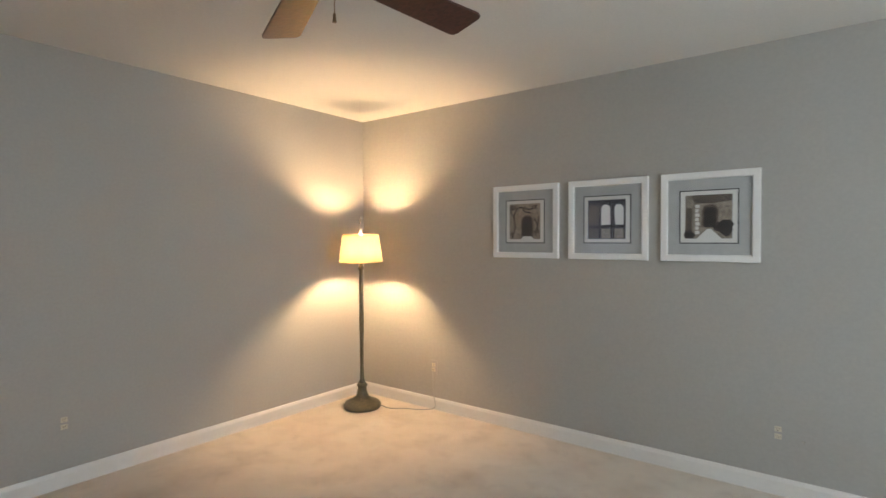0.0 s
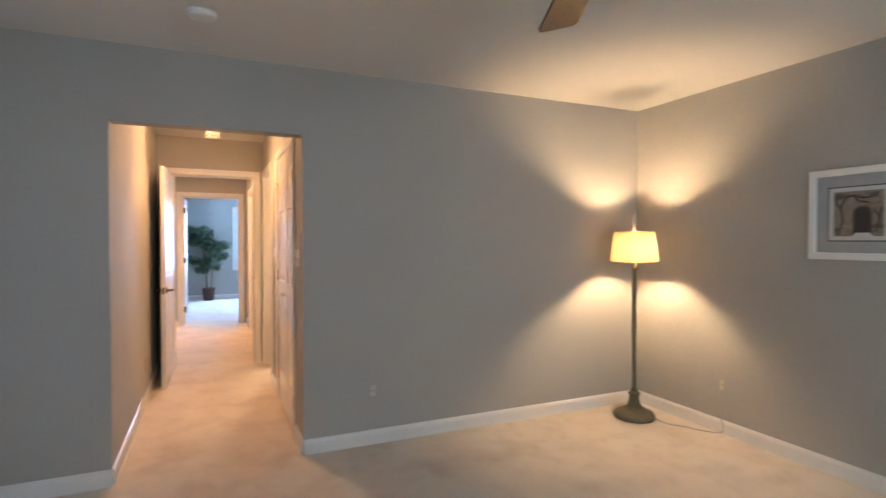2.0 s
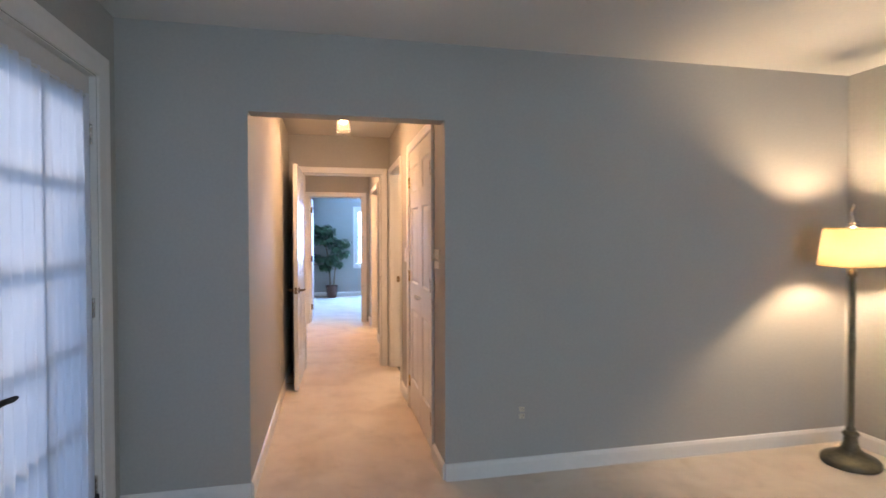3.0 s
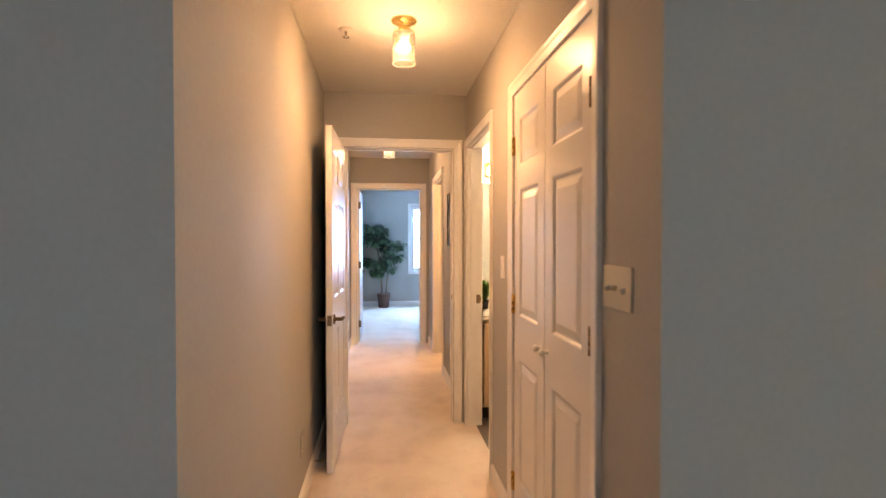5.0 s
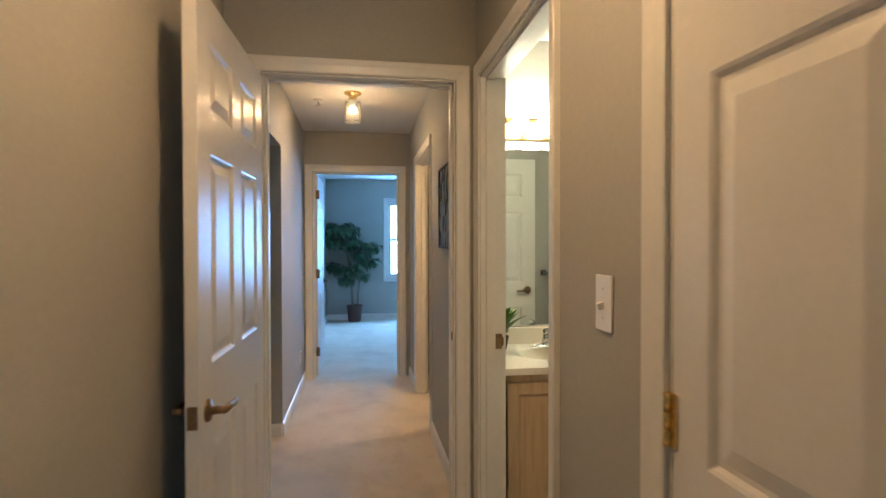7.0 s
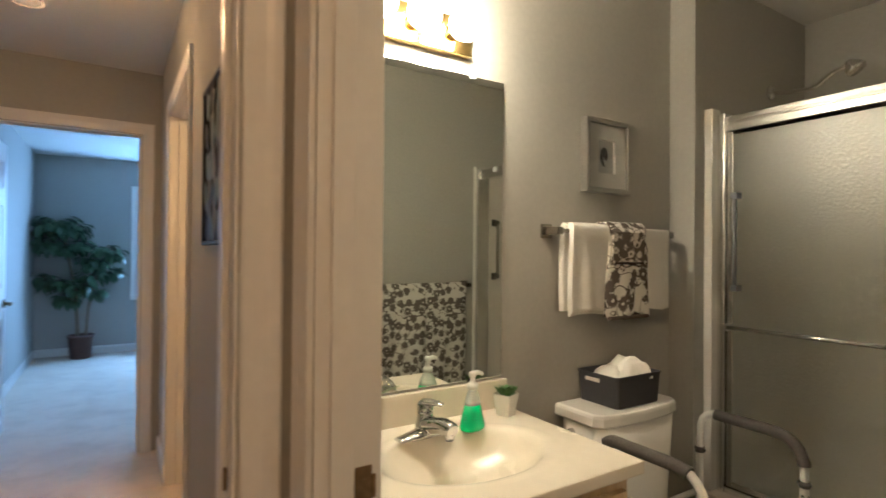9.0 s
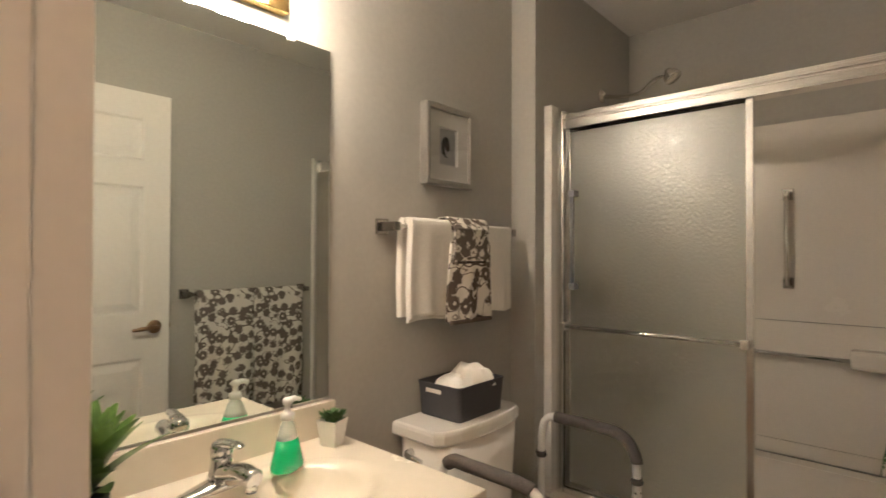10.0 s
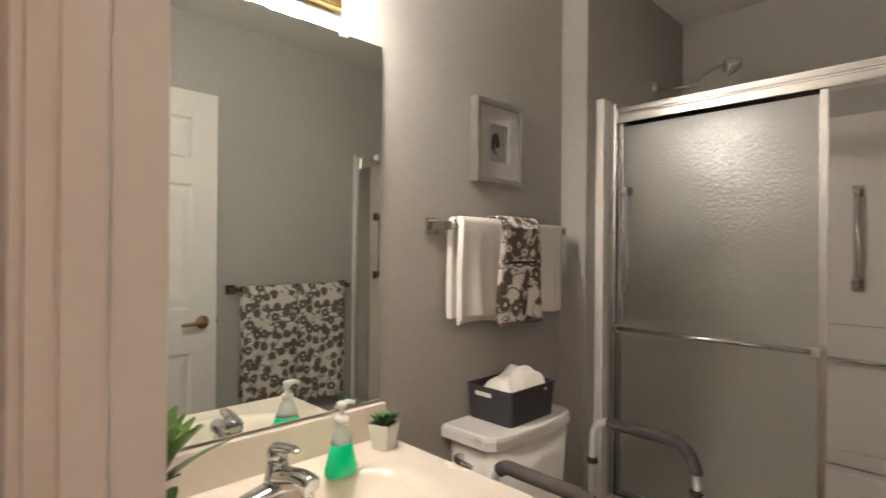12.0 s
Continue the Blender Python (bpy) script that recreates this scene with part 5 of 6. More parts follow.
for k in range(110):
    d = rand_dir(rnd, 1.25)
    leaf_blade(bm, Vector((rnd.uniform(-0.018, 0.018), rnd.uniform(-0.018, 0.018), 0.070)), d, (Vector((0, 0, 1)) - d * d.z + Vector((0.01, 0, 0))).normalized(), rnd.uniform(0.032, 0.052), 0.013, 0.15, 3)
part("leaves", bm, M_SUCC, sc)

# larger leafy plant at the jamb end of the counter
lp = thing("leafy_plant", pose(-6.10, 0.81, CZ), "green broad-bladed artificial plant in a small dark pot", "plant")
part("pot", lathe([(0, 0), (0.030, 0), (0.032, 0.004), (0.040, 0.055), (0.043, 0.06), (0.043, 0.068), (0.038, 0.068), (0.036, 0.055), (0, 0.055)], 26), M_DARK, lp)
bm = bmesh.new()
rnd = random.Random(8)
for k in range(34):
    a, e = 2.4 * k, 0.62 + 0.8 * (k / 34)
    d = Vector((math.cos(a) * math.cos(e), math.sin(a) * math.cos(e), math.sin(e)))
    if d.x < 0:
        d.x *= 0.45
    d.y *= 0.5 if d.y < 0 else 0.45
    d.normalize()
    up = (Vector((0, 0, 1)) - d * d.z + Vector((0.02, 0, 0))).normalized()
    leaf_blade(bm, Vector((0, 0, 0.058)), d, up, rnd.uniform(0.14, 0.215), rnd.uniform(0.042, 0.056), 0.22, 6)
part("leaves", bm, M_BLADE, lp)

# small framed picture over the towels
pc = thing("small_picture", pose(XM, 1.891, 1.654, 0, 0, 90), "small silver shadow-box frame with a grey oval print", "picture")
part("frame", frame_bm(0.238, 0.270, 0.018, -0.032, 0.0, 0.003), M_SILVER, pc)
mb = part("mat_board", frame_bm(0.206, 0.238, 0.058, -0.020, -0.008, 0.002), M_PAPER, pc, "white bevelled mat board")
part("ground", boxes((-0.05, 0.05, -0.008, -0.004, -0.07, 0.07)), M_MATB, pc)
part("motif", flat([(0.022 * math.cos(t) - 0.004, 0.036 * math.sin(t)) for t in [2 * math.pi * k / 20 for k in range(20)]], -0.009), M_INK, pc)
part("motif", flat([(0.016 * math.cos(t) + 0.006, 0.027 * math.sin(t) - 0.006) for t in [2 * math.pi * k / 20 for k in range(20)]], -0.0105), M_MATB, pc)
part("motif", flat([(0.012 * math.cos(t) + 0.002, 0.018 * math.sin(t) + 0.004) for t in [2 * math.pi * k / 20 for k in range(20)]], -0.0115), M_SEPIAD, pc)
pg = part("pane", boxes((-0.101, 0.101, -0.027, -0.025, -0.117, 0.117)), M_GLASS, pc)
pg.visible_shadow = False


def towel_bar(m, w, label):
    """A square-post towel bar: local X along the bar, -Y out of the wall, its bar at z = 0."""
    ob = thing("towel_bar", m, label, "towel bar", "towel bars")
    for x in (0, w):
        part("post", boxes((x - 0.024, x + 0.024, -0.008, 0.0, -0.024, 0.024), (x - 0.013, x + 0.013, -0.075, -0.008, -0.013, 0.013), bevel=0.003), M_PEWTER, ob)
    part("bar", boxes((0.0, w, -0.068, -0.054, -0.007, 0.007), bevel=0.002), M_PEWTER, ob)
    return ob


def towel(name, m, w, front, back, out, material, label, seed, thick=0.008, layers=1, taper=0.0):
    """A towel folded over a bar that runs along local X at (y, z) = (-0.061, 0); -Y is the front."""
    ob = thing(name, m, label, "towel")
    rnd = random.Random(seed)
    p1, p2 = rnd.uniform(0, 6), rnd.uniform(0, 6)
    for layer in range(layers):
        o = out + layer * thick * 1.15
        fr = front - layer * 0.012
        prof = [(-0.061 + o, -back + 0.02 * k) for k in range(int(back / 0.02))]
        prof += [(-0.061 + o * math.cos(a), o * math.sin(a)) for a in [math.pi * k / 8 for k in range(9)]]
        prof += [(-0.061 - o, -0.02 * k) for k in range(1, int(fr / 0.02) + 1)] + [(-0.061 - o, -fr)]
        bm = bmesh.new()
        nx = 26
        grid = {}
        for side in (0, 1):
            for i, (y, z) in enumerate(prof):
                for j in range(nx + 1):
                    u = j / nx
                    hang = max(0.0, -z)
                    rip = 0.010 * hang / 0.3 * (math.sin(9 * u + p1) * 0.6 + math.sin(17 * u + p2 + 3 * z) * 0.35)
                    dy = -thick * side if i > len(prof) // 2 else (thick * side if y > -0.061 else 0)
                    dz = thick * side if abs(z) < o and z >= 0 else 0
                    x = u * w + taper * hang * (u - 0.5) + 0.004 * math.sin(14 * z + p1)
                    s = -1 if y < -0.061 else 1
                    grid[side, i, j] = bm.verts.new((x, y + dy + (rip if s < 0 else -rip * 0.3), z + dz + (0.004 * math.sin(7 * u + p2) if i in (0, len(prof) - 1) else 0)))
        L = len(prof)
        for i in range(L - 1):
            for j in range(nx):
                bm.faces.new((grid[0, i, j], grid[0, i, j + 1], grid[0, i + 1, j + 1], grid[0, i + 1, j])).smooth = True
                bm.faces.new((grid[1, i, j], grid[1, i + 1, j], grid[1, i + 1, j + 1], grid[1, i, j + 1])).smooth = True
            for j in (0, nx):
                bm.faces.new((grid[0, i, j], grid[0, i + 1, j], grid[1, i + 1, j], grid[1, i, j]))
        for i in (0, L - 1):
            for j in range(nx):
                bm.faces.new((grid[0, i, j], grid[0, i, j + 1], grid[1, i, j + 1], grid[1, i, j]))
        bmesh.ops.recalc_face_normals(bm, faces=bm.faces)
        part("cloth" if not layer else "fold", bm, material, ob)
    return ob


BAR = pose(XM, 1.603, 1.370, 0, 0, 90)
towel_bar(BAR, 0.605, "brushed nickel towel bar above the toilet")
towel("bath_towel", BAR @ pose(0.038, 0, 0), 0.20, 0.285, 0.27, 0.012, M_TOWEL, "thick folded white terry towel on the bar", 1, 0.009, 2)
towel("bath_towel", BAR @ pose(0.39, 0, 0), 0.187, 0.285, 0.27, 0.012, M_TOWEL, "white terry towel on the bar", 2, 0.009, 1)
tw = towel("hand_towel", BAR @ pose(0.212, 0, 0.002), 0.20, 0.30, 0.10, 0.034, M_PRINT3, "flowered brown and cream hand towel with a folded top", 3, 0.006, 1, 0.10)
bm = bmesh.new()
box(bm, 0.008, 0.180, -0.109, -0.103, -0.115, 0.03, bevel=0.003)
bmesh.ops.subdivide_edges(bm, edges=bm.edges, cuts=4, use_grid_fill=True)
for v in bm.verts:
    v.co.x = 0.095 + (v.co.x - 0.095) * (1.0 - 1.2 * max(0, -v.co.z) * 0.2)
    v.co.y += 0.004 * math.sin(30 * v.co.x) * max(0, -v.co.z) / 0.15
    if v.co.z > 0:
        v.co.y += 0.05 * (v.co.z / 0.03) ** 2 * 0.6
flap = part("folded_top", bm, M_PRINT2, tw, "dark brown folded flap with a cream flower border")
band = part("flower_border", boxes((0.013, 0.172, -0.1125, -0.110, -0.115, -0.107), bevel=0.001), M_SEPIAD, tw)
hem = part("hem", boxes((-0.003, 0.209, -0.107, -0.093, -0.312, -0.298), bevel=0.003), M_SEPIA, tw)

EBAR = pose(-4.70, 2.305, 1.085, 0, 0, -90)
towel_bar(EBAR, 0.67, "brushed nickel towel bar on the wall facing the mirror")
for k in range(2):
    towel("bath_towel", EBAR @ pose(0.035 + 0.30 * k, 0, 0), 0.295, 0.62, 0.55, 0.012, M_PRINT, "long flowered grey and cream bath towel on a bar", 10 + k, 0.008)

# toilet
to = thing("toilet", pose(XM, 1.862, 0), "white porcelain toilet with the lid closed", "toilet")
bm = bmesh.new()
def ring_of(bm, cx, rx, ry, z, n=36, sq=2.4):
    out = []
    for k in range(n):
        t = 2 * math.pi * k / n
        c, s = math.cos(t), math.sin(t)
        q = (abs(c) ** sq + abs(s) ** sq) ** (-1 / sq)
        out.append(bm.verts.new((cx + rx * c * q, ry * s * q, z)))
    return out
def loft(bm, rings):
    for a, b in zip(rings, rings[1:]):
        for k in range(len(a)):
            bm.faces.new((a[k], a[(k + 1) % len(a)], b[(k + 1) % len(b)], b[k])).smooth = True
    bm.faces.new(rings[0][::-1]), bm.faces.new(rings[-1])
    return bm
part("tank", loft(bm, [ring_of(bm, 0.100, 0.084, 0.172, 0.384, sq=7), ring_of(bm, 0.102, 0.092, 0.186, 0.414, sq=7), ring_of(bm, 0.106, 0.098, 0.200, 0.735, sq=8)]), M_PORC, to)
# lid with a bowed front and chamfered corners
bm = bmesh.new()
out = [(0.004, -0.213), (0.175, -0.213), (0.198, -0.190), (0.214, -0.13), (0.222, 0.0), (0.214, 0.13), (0.198, 0.190), (0.175, 0.213), (0.004, 0.213)]
rings = []
for z, s in ((0.733, 0.975), (0.739, 1.0), (0.763, 1.0), (0.772, 0.985), (0.776, 0.95)):
    rings.append([bm.verts.new((0.1 + (x - 0.1) * s, y * s, z)) for x, y in out])
for a, b in zip(rings, rings[1:]):
    for k in range(9):
        bm.faces.new((a[k], a[(k + 1) % 9], b[(k + 1) % 9], b[k]))
bm.faces.new(rings[0][::-1]), bm.faces.new(rings[-1])
part("tank_lid", bm, M_PORC, to)
hb = tube(smooth_path([(0.075, -0.185, 0.692), (0.075, -0.213, 0.692), (0.092, -0.226, 0.691), (0.140, -0.224, 0.686)], 4), [0.013] * 5 + [0.011] * 5 + [0.009, 0.008, 0.007], 10)
part("flush_lever", hb, M_CHROME, to)
bm = bmesh.new()
part("bowl", loft(bm, [ring_of(bm, 0.36, 0.20, 0.10, 0.0), ring_of(bm, 0.36, 0.20, 0.10, 0.10), ring_of(bm, 0.40, 0.22, 0.13, 0.25), ring_of(bm, 0.43, 0.245, 0.175, 0.36), ring_of(bm, 0.43, 0.25, 0.18, 0.395)]), M_PORC, to)
bm = bmesh.new()
part("seat", loft(bm, [ring_of(bm, 0.435, 0.248, 0.182, 0.398, sq=2.3), ring_of(bm, 0.435, 0.252, 0.187, 0.410, sq=2.3), ring_of(bm, 0.435, 0.248, 0.184, 0.418, sq=2.3)]), M_WPLAST, to)
bm = bmesh.new()
part("seat_lid", loft(bm, [ring_of(bm, 0.432, 0.246, 0.182, 0.420, sq=2.3), ring_of(bm, 0.432, 0.250, 0.186, 0.430, sq=2.3), ring_of(bm, 0.432, 0.235, 0.172, 0.440, sq=2.3), ring_of(bm, 0.432, 0.15, 0.11, 0.445, sq=2.3)]), M_WPLAST, to)

# safety rails round the toilet
sr = thing("toilet_safety_rail", pose(XM, 1.905, 0), "white tubular toilet safety rail with grey foam arms", "safety rail")
for y in (-0.25, 0.285):
    path = smooth_path([(0.205, y, 0.0), (0.205, y, 0.35), (0.205, y, 0.60), (0.212, y, 0.68), (0.245, y, 0.714), (0.30, y, 0.716), (0.38, y, 0.716), (0.465, y, 0.714), (0.512, y, 0.70), (0.543, y, 0.655), (0.55, y, 0.59), (0.55, y, 0.30), (0.55, y, 0.0)], 8)
    part("tube", tube(path, 0.0125, 14), M_WTUBE, sr)
    a0, a1 = (28, 63) if y < 0 else (35, 78)
    part("foam_grip", tube(path[a0:a1], 0.019, 16), M_FOAM, sr, "dark grey foam arm grip")
    for x in (0.205, 0.55):
        c = part("collar", tube([(x, y, 0.565), (x, y, 0.585)], 0.0165, 14), M_FOAM, sr)
        part("pin", tube([(x - 0.02, y, 0.575), (x + 0.02, y, 0.575)], 0.005, 8), M_DARK, c)
        part("foot", lathe([(0, 0), (0.02, 0), (0.019, 0.025), (0.0145, 0.03), (0, 0.03)], 14, pose(x, y, 0)), M_FOAM, sr)
    bmh = bmesh.new()
    for z in (0.54, 0.515, 0.49, 0.465):
        for sy in (-1, 1):
            bmesh.ops.create_cone(bmh, cap_ends=True, segments=8, radius1=0.004, radius2=0.004, depth=0.001, matrix=pose(0.55, y + sy * 0.0126, z, 90, 0, 0))
            bmesh.ops.create_cone(bmh, cap_ends=True, segments=8, radius1=0.004, radius2=0.004, depth=0.001, matrix=pose(0.55 + 0.0126, y, z, 0, 90, 0))
    part("adjusting_holes", bmh, M_DARK, sr)
part("bracket", tube([(0.205, -0.25, 0.425), (0.205, 0.285, 0.425)], 0.011, 12), M_WTUBE, sr)

# basket of tissues on the tank
bk = thing("basket", pose(XM + 0.096, 1.872, 0.7765), "charcoal plastic basket holding folded white tissues", "basket")
bm = bmesh.new()
rings = []
for hx, hy, z in ((0.080, 0.107, 0.0), (0.086, 0.115, 0.106), (0.090, 0.119, 0.106), (0.090, 0.119, 0.100), (0.0885, 0.117, 0.100), (0.0, 0.0, 0.0)):
    if hx:
        ring = []
        for sx, sy in ((-1, -1), (1, -1), (1, 1), (-1, 1)):
            r = 0.014
            for k in range(5):
                a = math.atan2(sy, sx) + (k - 2) / 4 * math.pi / 2
                ring.append(bm.verts.new((sx * (hx - r) + r * math.cos(a), sy * (hy - r) + r * math.sin(a), z)))
        rings.append(ring)
inner, outer = rings[:2][::-1], rings[2:]
def skin(seq):
    for a, b in zip(seq, seq[1:]):
        for k in range(20):
            bm.faces.new((a[k], a[(k + 1) % 20], b[(k + 1) % 20], b[k]))
ob_bot = []
for v in rings[0]:
    ob_bot.append(bm.verts.new((v.co.x * 1.05, v.co.y * 1.03, 0.0)))
for v in rings[0]:
    v.co.z = 0.006
skin([rings[0], rings[1], rings[2], rings[3], rings[4], ob_bot])
bm.faces.new(rings[0]), bm.faces.new(ob_bot[::-1])
bmesh.ops.recalc_face_normals(bm, faces=bm.faces)
part("body", bm, M_BASKET, bk)
part("handle_slot", boxes((-0.050, 0.012, -0.1185, -0.1150, 0.076, 0.089), bevel=0.0015), M_TOWEL, bk, "pale handle slot in the basket's end")
for k, (cx, cy, hx, hy, z0, peak, seed) in enumerate(((0.0, 0.0, 0.080, 0.108, 0.088, 0.018, 1), (-0.012, -0.030, 0.052, 0.060, 0.104, 0.026, 4), (0.010, 0.030, 0.056, 0.066, 0.108, 0.058, 9))):
    bm = bmesh.new()
    n = 22
    rows = []
    for i in range(n + 1):
        line = []
        for j in range(n + 1):
            u, v = -1 + 2 * i / n, -1 + 2 * j / n
            q = Vector((u * 1.3 + seed, v * 1.3, seed * 3.1))
            edge = max(abs(u), abs(v))
            crease = 0.25 + abs(noise.noise(q * 0.8)) * 0.9 + 0.08 * noise.noise(q * 2.2)
            z = z0 + peak * (0.35 + crease) * (1 - edge ** 3) - 0.022 * edge ** 4
            line.append(bm.verts.new((cx + hx * u + 0.008 * noise.noise(q * 2 + Vector((7, 0, 0))), cy + hy * v + 0.008 * noise.noise(q * 2 + Vector((0, 9, 0))), z)))
        rows.append(line)
    for p, q in zip(rows, rows[1:]):
        for j in range(n):
            bm.faces.new((p[j], q[j], q[j + 1], p[j + 1])).smooth = True
    t = part("tissue", bm, M_TISSUE, bk, "crumpled white folded cloth")
    t.matrix_local = pose(0, 0, 0, 0, 0, (0, 14, -20)[k])
    sol = t.modifiers.new("thickness", "SOLIDIFY")
    sol.thickness, sol.offset = 0.004, -1

# toilet roll on the cabinet's side
tr = thing("toilet_roll", pose(-5.79, 1.412, 0.62), "white toilet roll on a chrome holder beside the vanity", "toilet roll")
for x in (-0.07, 0.055):
    part("holder", boxes((x, x + 0.015, 0.0, 0.06, -0.012, 0.012), bevel=0.003), M_CHROME, tr)
part("roll", lathe([(0.02, -0.052), (0.048, -0.052), (0.05, -0.05), (0.05, 0.05), (0.048, 0.052), (0.02, 0.052)], 28, pose(0, 0.055, 0, 0, 90, 0)), M_TOWEL, tr)
part("spindle", tube([(-0.06, 0.055, 0), (0.06, 0.055, 0)], 0.008, 10), M_CHROME, tr)


# ---- shower ----
YD, XL, XR = 2.44, -6.118, -4.70
tub = thing("bathtub", pose(0, 0, 0), "off-white acrylic bathtub with a corner ledge", "bathtub", kind="structure")
part("apron", boxes((XL, XR, 2.345, 2.365, 0, 0.31), (XL, XR, 2.345, 2.50, 0.31, 0.35), bevel=0.006), M_ACRYL, tub)
part("basin", boxes((XL, XR, 2.365, 3.20, 0.0, 0.12), (XL, XR, 3.12, 3.20, 0.12, 0.43), (XL, XL + 0.08, 2.50, 3.12, 0.12, 0.35), (XR - 0.08, XR, 2.50, 3.12, 0.12, 0.35), bevel=0.006), M_ACRYL, tub)
part("ledge", boxes((-5.08, XR, 2.86, 3.20, 0.12, 0.47), bevel=0.012), M_ACRYL, tub)

su = thing("shower_surround", pose(0, 0, 0), "off-white acrylic shower surround in panels", "shower wall", kind="structure")
for z0, z1 in ((0.434, 0.493), (0.497, 1.006), (1.010, 1.86)):
    part("panel", boxes((XL + 0.012, -5.02, 3.203, 3.22, z0, z1)), M_ACRYL, su)
    part("panel", boxes((XL, XL + 0.012, 2.46, 3.22, z0, z1), bevel=0.002), M_ACRYL, su)
part("panel", boxes((-5.02, XR - 0.012, 3.203, 3.22, 0.434, 1.86)), M_ACRYL, su)
part("panel", boxes((XR - 0.012, XR, 2.46, 3.22, 0.35, 1.86), bevel=0.002), M_ACRYL, su)
part("corner_cove", lathe([(0.05, 0.48), (0.05, 1.86)], 20, pose(XR - 0.012, 3.201, 0)), M_ACRYL, su)
part("soap_ledge", boxes((-5.207, -5.0, 3.11, 3.203, 0.845, 0.917), bevel=0.014), M_ACRYL, su)

rl = thing("shower_rail", pose(0, 0, 0), "thin steel rail on the shower wall", "rail")
part("bar", tube([(-6.05, 3.15, 0.872), (-5.20, 3.15, 0.872)], 0.008, 12), M_CHROME, rl)
part("bracket", boxes((-6.07, -6.045, 3.14, 3.203, 0.857, 0.887), bevel=0.003), M_NICKEL, rl)


def grab_bar(m, h, label):
    """An upright bar on two square feet: local Z up, -Y out of the wall."""
    ob = thing("grab_bar", m, label, "grab bar", "grab bars")
    for z in (0.02, h - 0.02):
        part("foot", boxes((-0.02, 0.02, -0.010, 0, z - 0.024, z + 0.024), (-0.011, 0.011, -0.052, -0.010, z - 0.012, z + 0.012), bevel=0.003), M_PEWTER, ob)
    part("bar", tube([(0, -0.042, 0.008), (0, -0.042, h - 0.008)], 0.0105, 14), M_NICKEL, ob)
    return ob


grab_bar(pose(-5.418, 3.203, 1.15), 0.418, "brushed nickel grab bar on the shower's back wall")
grab_bar(pose(XR - 0.012, 2.545, 1.115, 0, 0, -90), 0.405, "brushed nickel grab bar on the shower's end wall")

sd = thing("shower_enclosure", pose(0, 0, 0), "sliding shower enclosure with obscure glass doors in aluminium frames", "shower door")
part("wall_jamb", boxes((XL + 0.038, XL + 0.066, YD - 0.045, YD + 0.045, 0.35, 1.858), bevel=0.004), M_ALU, sd)
part("wall_jamb", boxes((XR - 0.036, XR, YD - 0.045, YD + 0.045, 0.35, 1.858), bevel=0.004), M_ALU, sd)
part("filler_strip", boxes((XR - 0.014, XR, YD - 0.062, YD - 0.046, 0.35, 1.87), bevel=0.004), M_TRIM, sd)
part("filler_strip", boxes((XL, XL + 0.034, YD - 0.075, YD - 0.020, 0.35, 1.88), bevel=0.004), M_TRIM, sd)
hdr = part("header", boxes((XL + 0.046, XR - 0.036, YD - 0.032, YD + 0.032, 1.785, 1.815), bevel=0.003), M_ALU, sd)
part("header_cap", boxes((XL + 0.046, XR - 0.036, YD - 0.028, YD + 0.028, 1.815, 1.846), bevel=0.003), M_ALU, hdr)
part("header_bead", boxes((XL + 0.046, XR - 0.036, YD - 0.034, YD - 0.028, 1.823, 1.837), bevel=0.002), M_ALU, hdr)
part("bottom_track", boxes((XL + 0.046, XR - 0.036, YD - 0.035, YD + 0.035, 0.35, 0.375), bevel=0.003), M_ALU, sd)
part("end_clip", boxes((-4.92, -4.885, YD - 0.042, YD - 0.03, 1.817, 1.848), bevel=0.003), M_WPLAST, sd)
for y, x0, x1 in ((YD - 0.017, -6.048, -5.397), (YD + 0.019, -6.044, -5.405)):
    dp = part("sliding_panel", boxes((x0, x0 + 0.02, y - 0.011, y + 0.011, 0.378, 1.783), (x1 - 0.022, x1, y - 0.011, y + 0.011, 0.378, 1.783), (x0 + 0.02, x1 - 0.022, y - 0.009, y + 0.009, 0.378, 0.40), (x0 + 0.02, x1 - 0.022, y - 0.009, y + 0.009, 1.783, 1.783), bevel=0.002), M_ALU, sd)
    g = part("obscure_pane", boxes((x0 + 0.018, x1 - 0.020, y - 0.0025, y + 0.0025, 0.398, 1.772)), M_FROST, dp)
    g.visible_shadow = False
hp = tube([(-6.04, YD - 0.06, 1.01), (-5.43, YD - 0.06, 1.01)], 0.008, 12)
part("pull_bar", hp, M_CHROME, sd)
for x in (-6.043, -5.417):
    part("pull_bracket", boxes((x - 0.012, x + 0.014, YD - 0.07, YD - 0.027, 0.995, 1.025), bevel=0.003), M_ALU, sd)
vh = tube([(-6.008, YD - 0.050, 1.165), (-6.008, YD - 0.050, 1.525)], 0.0085, 12)
for z in (1.165, 1.525):
    box(vh, -6.021, -5.995, YD - 0.060, YD - 0.02, z - 0.012, z + 0.012, bevel=0.003)
part("upright_handle", vh, M_STEELG, sd)

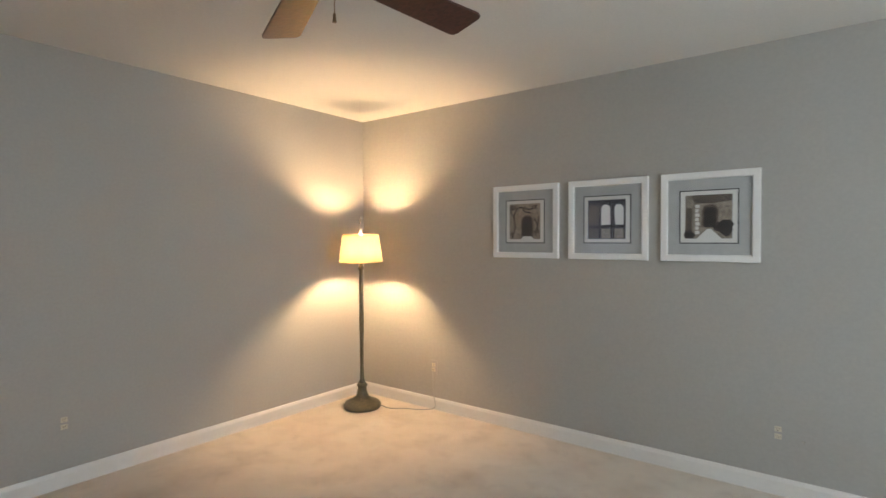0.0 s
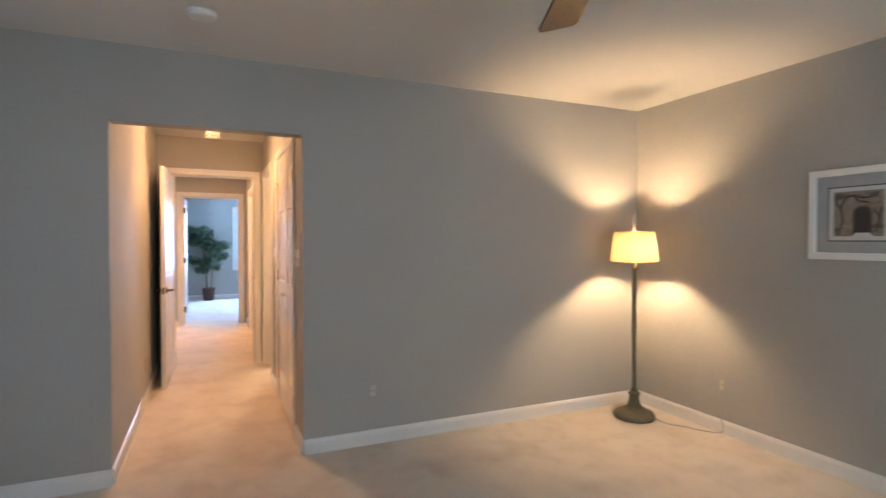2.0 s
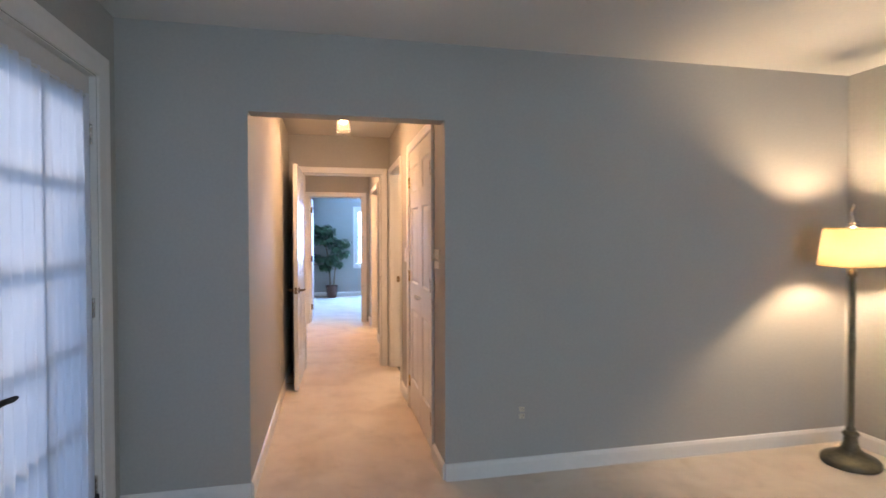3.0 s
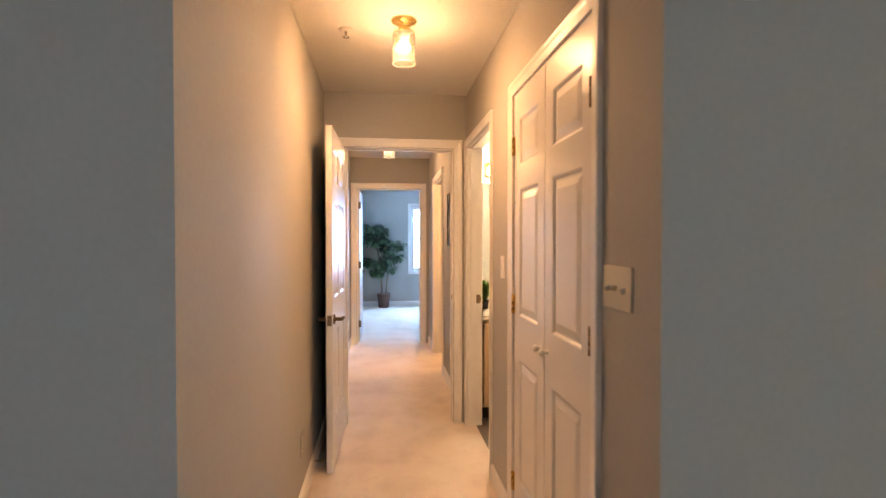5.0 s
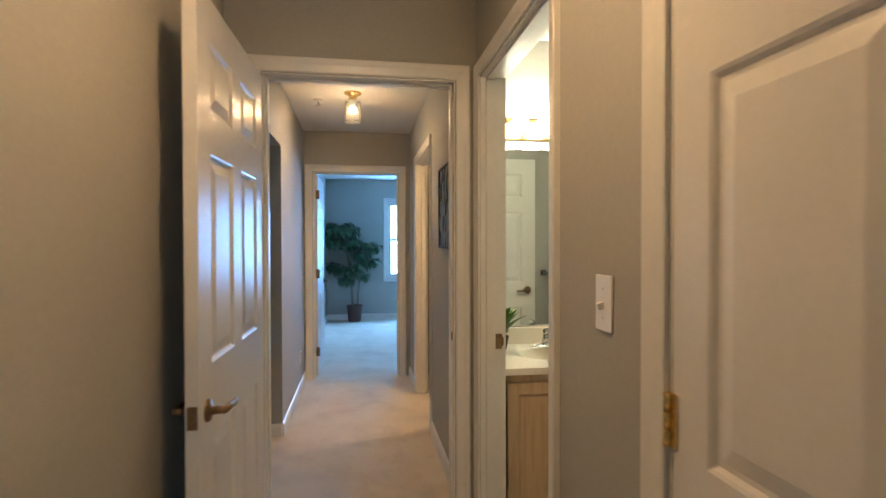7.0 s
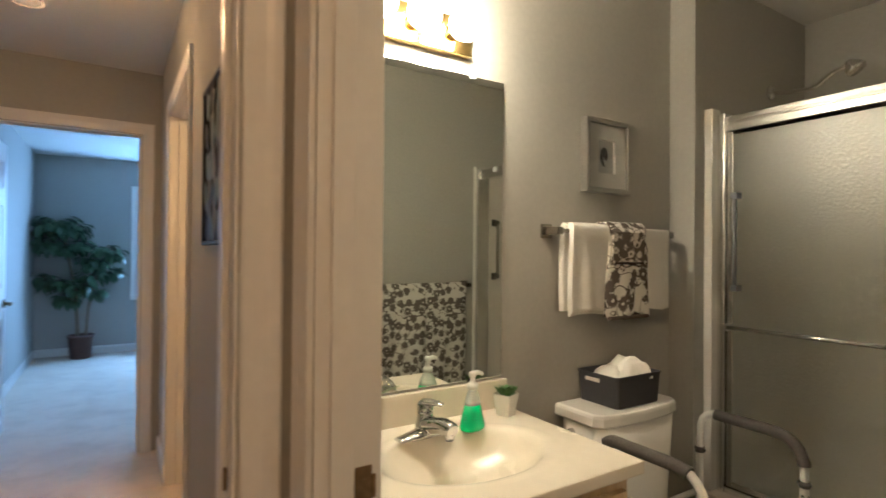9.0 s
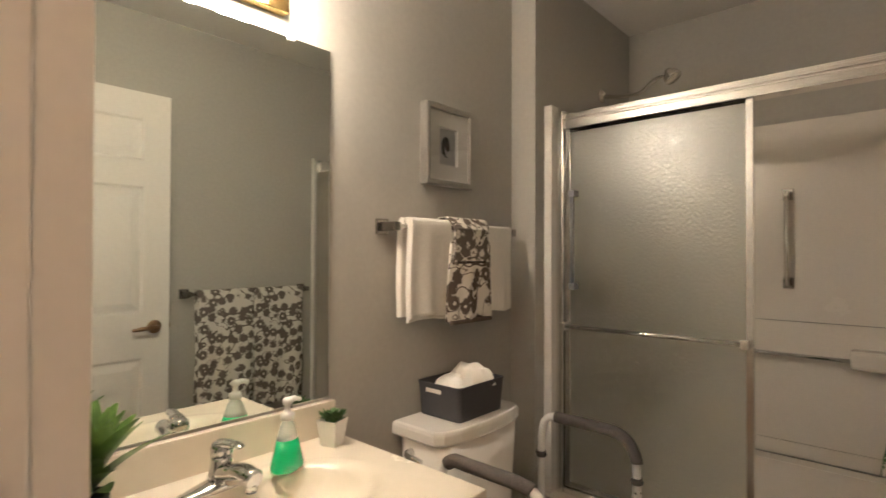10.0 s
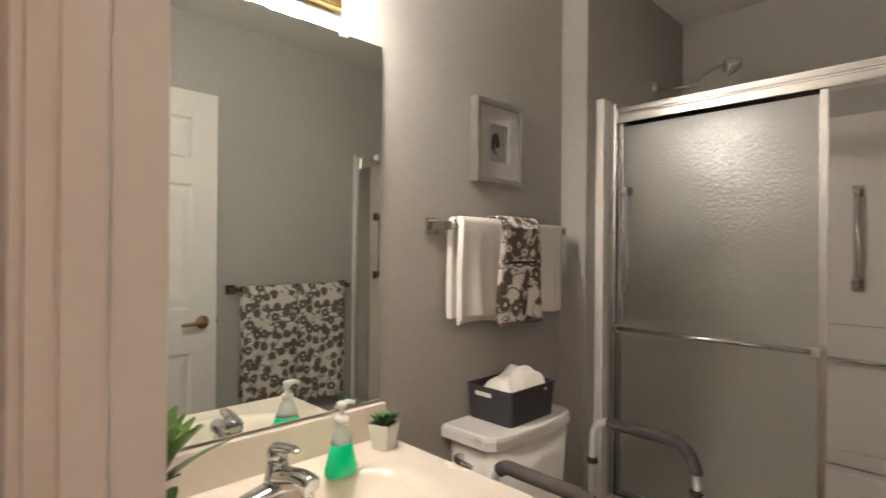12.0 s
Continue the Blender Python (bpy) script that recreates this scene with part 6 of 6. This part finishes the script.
sh = thing("overhead_shower", pose(XL, 2.89, 2.04), "brushed nickel shower head on a curved arm", "shower head")
part("flange", lathe([(0, 0.016), (0.012, 0.016), (0.03, 0.006), (0.032, 0.0), (0, 0)], 20, pose(0, 0, 0, 0, 90, 0)), M_NICKEL, sh)
part("arm", tube(smooth_path([(0.0, 0, 0), (0.10, 0, -0.02), (0.18, 0, -0.02), (0.25, -0.01, 0.02), (0.30, -0.02, 0.03)], 6), 0.0095, 12), M_NICKEL, sh)
hd = lathe([(0, 0.03), (0.014, 0.03), (0.018, 0.02), (0.035, 0.0), (0.037, -0.015), (0.033, -0.022), (0, -0.024)], 24, pose(0.325, -0.02, 0.022, 0, -35, 0))
part("head", hd, M_NICKEL, sh)
va = thing("shower_valve", pose(XL + 0.012, 2.80, 1.12), "dark round shower valve with a lever", "shower valve")
part("plate", lathe([(0, 0.012), (0.05, 0.012), (0.075, 0.005), (0.078, 0.0), (0, 0)], 28, pose(0, 0, 0, 0, 90, 0)), M_ABRASS, va)
part("lever", tube(smooth_path([(0.01, 0, 0), (0.05, 0, 0), (0.06, 0.02, -0.04), (0.06, 0.025, -0.08)], 5), 0.012, 10), M_ABRASS, va)


def fern(m):
    ob = thing("fern", m, "lush green fern in a dark pot on the tub ledge", "plant")
    bm = bmesh.new()
    rings = []
    for r, z in ((0.062, 0.0), (0.085, 0.15), (0.088, 0.155), (0.080, 0.155), (0.078, 0.135)):
        rings.append([bm.verts.new((sx * r, sy * r, z)) for sx, sy in ((-1, -1), (1, -1), (1, 1), (-1, 1))])
    for a, b in zip(rings, rings[1:]):
        for i in range(4):
            bm.faces.new((a[i], a[(i + 1) % 4], b[(i + 1) % 4], b[i]))
    bm.faces.new(rings[0][::-1]), bm.faces.new(rings[-1])
    part("pot", bm, M_BASKET, ob)
    rnd = random.Random(31)
    for k in range(52):
        bm = bmesh.new()
        a = 2.4 * k + rnd.uniform(-0.2, 0.2)
        reach, rise = rnd.uniform(0.12, 0.25), rnd.uniform(0.14, 0.27) if k > 14 else rnd.uniform(0.26, 0.36)
        drop = rnd.uniform(0.02, 0.26) if k > 14 else 0.0
        if k <= 14:
            reach *= 0.7
        c, s = math.cos(a), math.sin(a)
        if s > 0.3:
            reach *= 0.5
        if c > 0.3:
            reach *= 0.65
        sway = rnd.uniform(-0.03, 0.03)
        path = smooth_path([(0.02 * c, 0.02 * s, 0.14), (reach * 0.4 * c, reach * 0.4 * s, 0.14 + rise * 0.8), (reach * 0.8 * c + sway * s, reach * 0.8 * s - sway * c, 0.14 + rise * 0.85 - drop * 0.3), (reach * c + 2 * sway * s, reach * s - 2 * sway * c, 0.14 + rise * 0.5 - drop)], 9)
        tube(path[::3] + [path[-1]], 0.0018, 4, bm)
        n = len(path)
        for i in range(2, n):
            t = i / (n - 1)
            d = (path[min(i + 1, n - 1)] - path[i - 1]).normalized()
            up = (Vector((0, 0, 1)) - d * d.z + Vector((0.05 * c, 0.05 * s, 0))).normalized()
            side = d.cross(up).normalized()
            ln = 0.054 * math.sin(math.pi * (0.15 + 0.82 * t)) + 0.006
            for sg in (-1, 1):
                leaf_blade(bm, path[i], (side * sg + d * 0.35 - up * 0.15).normalized(), up, ln, 0.015, 0.25, 2)
        part("frond", bm, M_FERN, ob)
    return ob


fern(pose(-4.89, 3.00, 0.471))
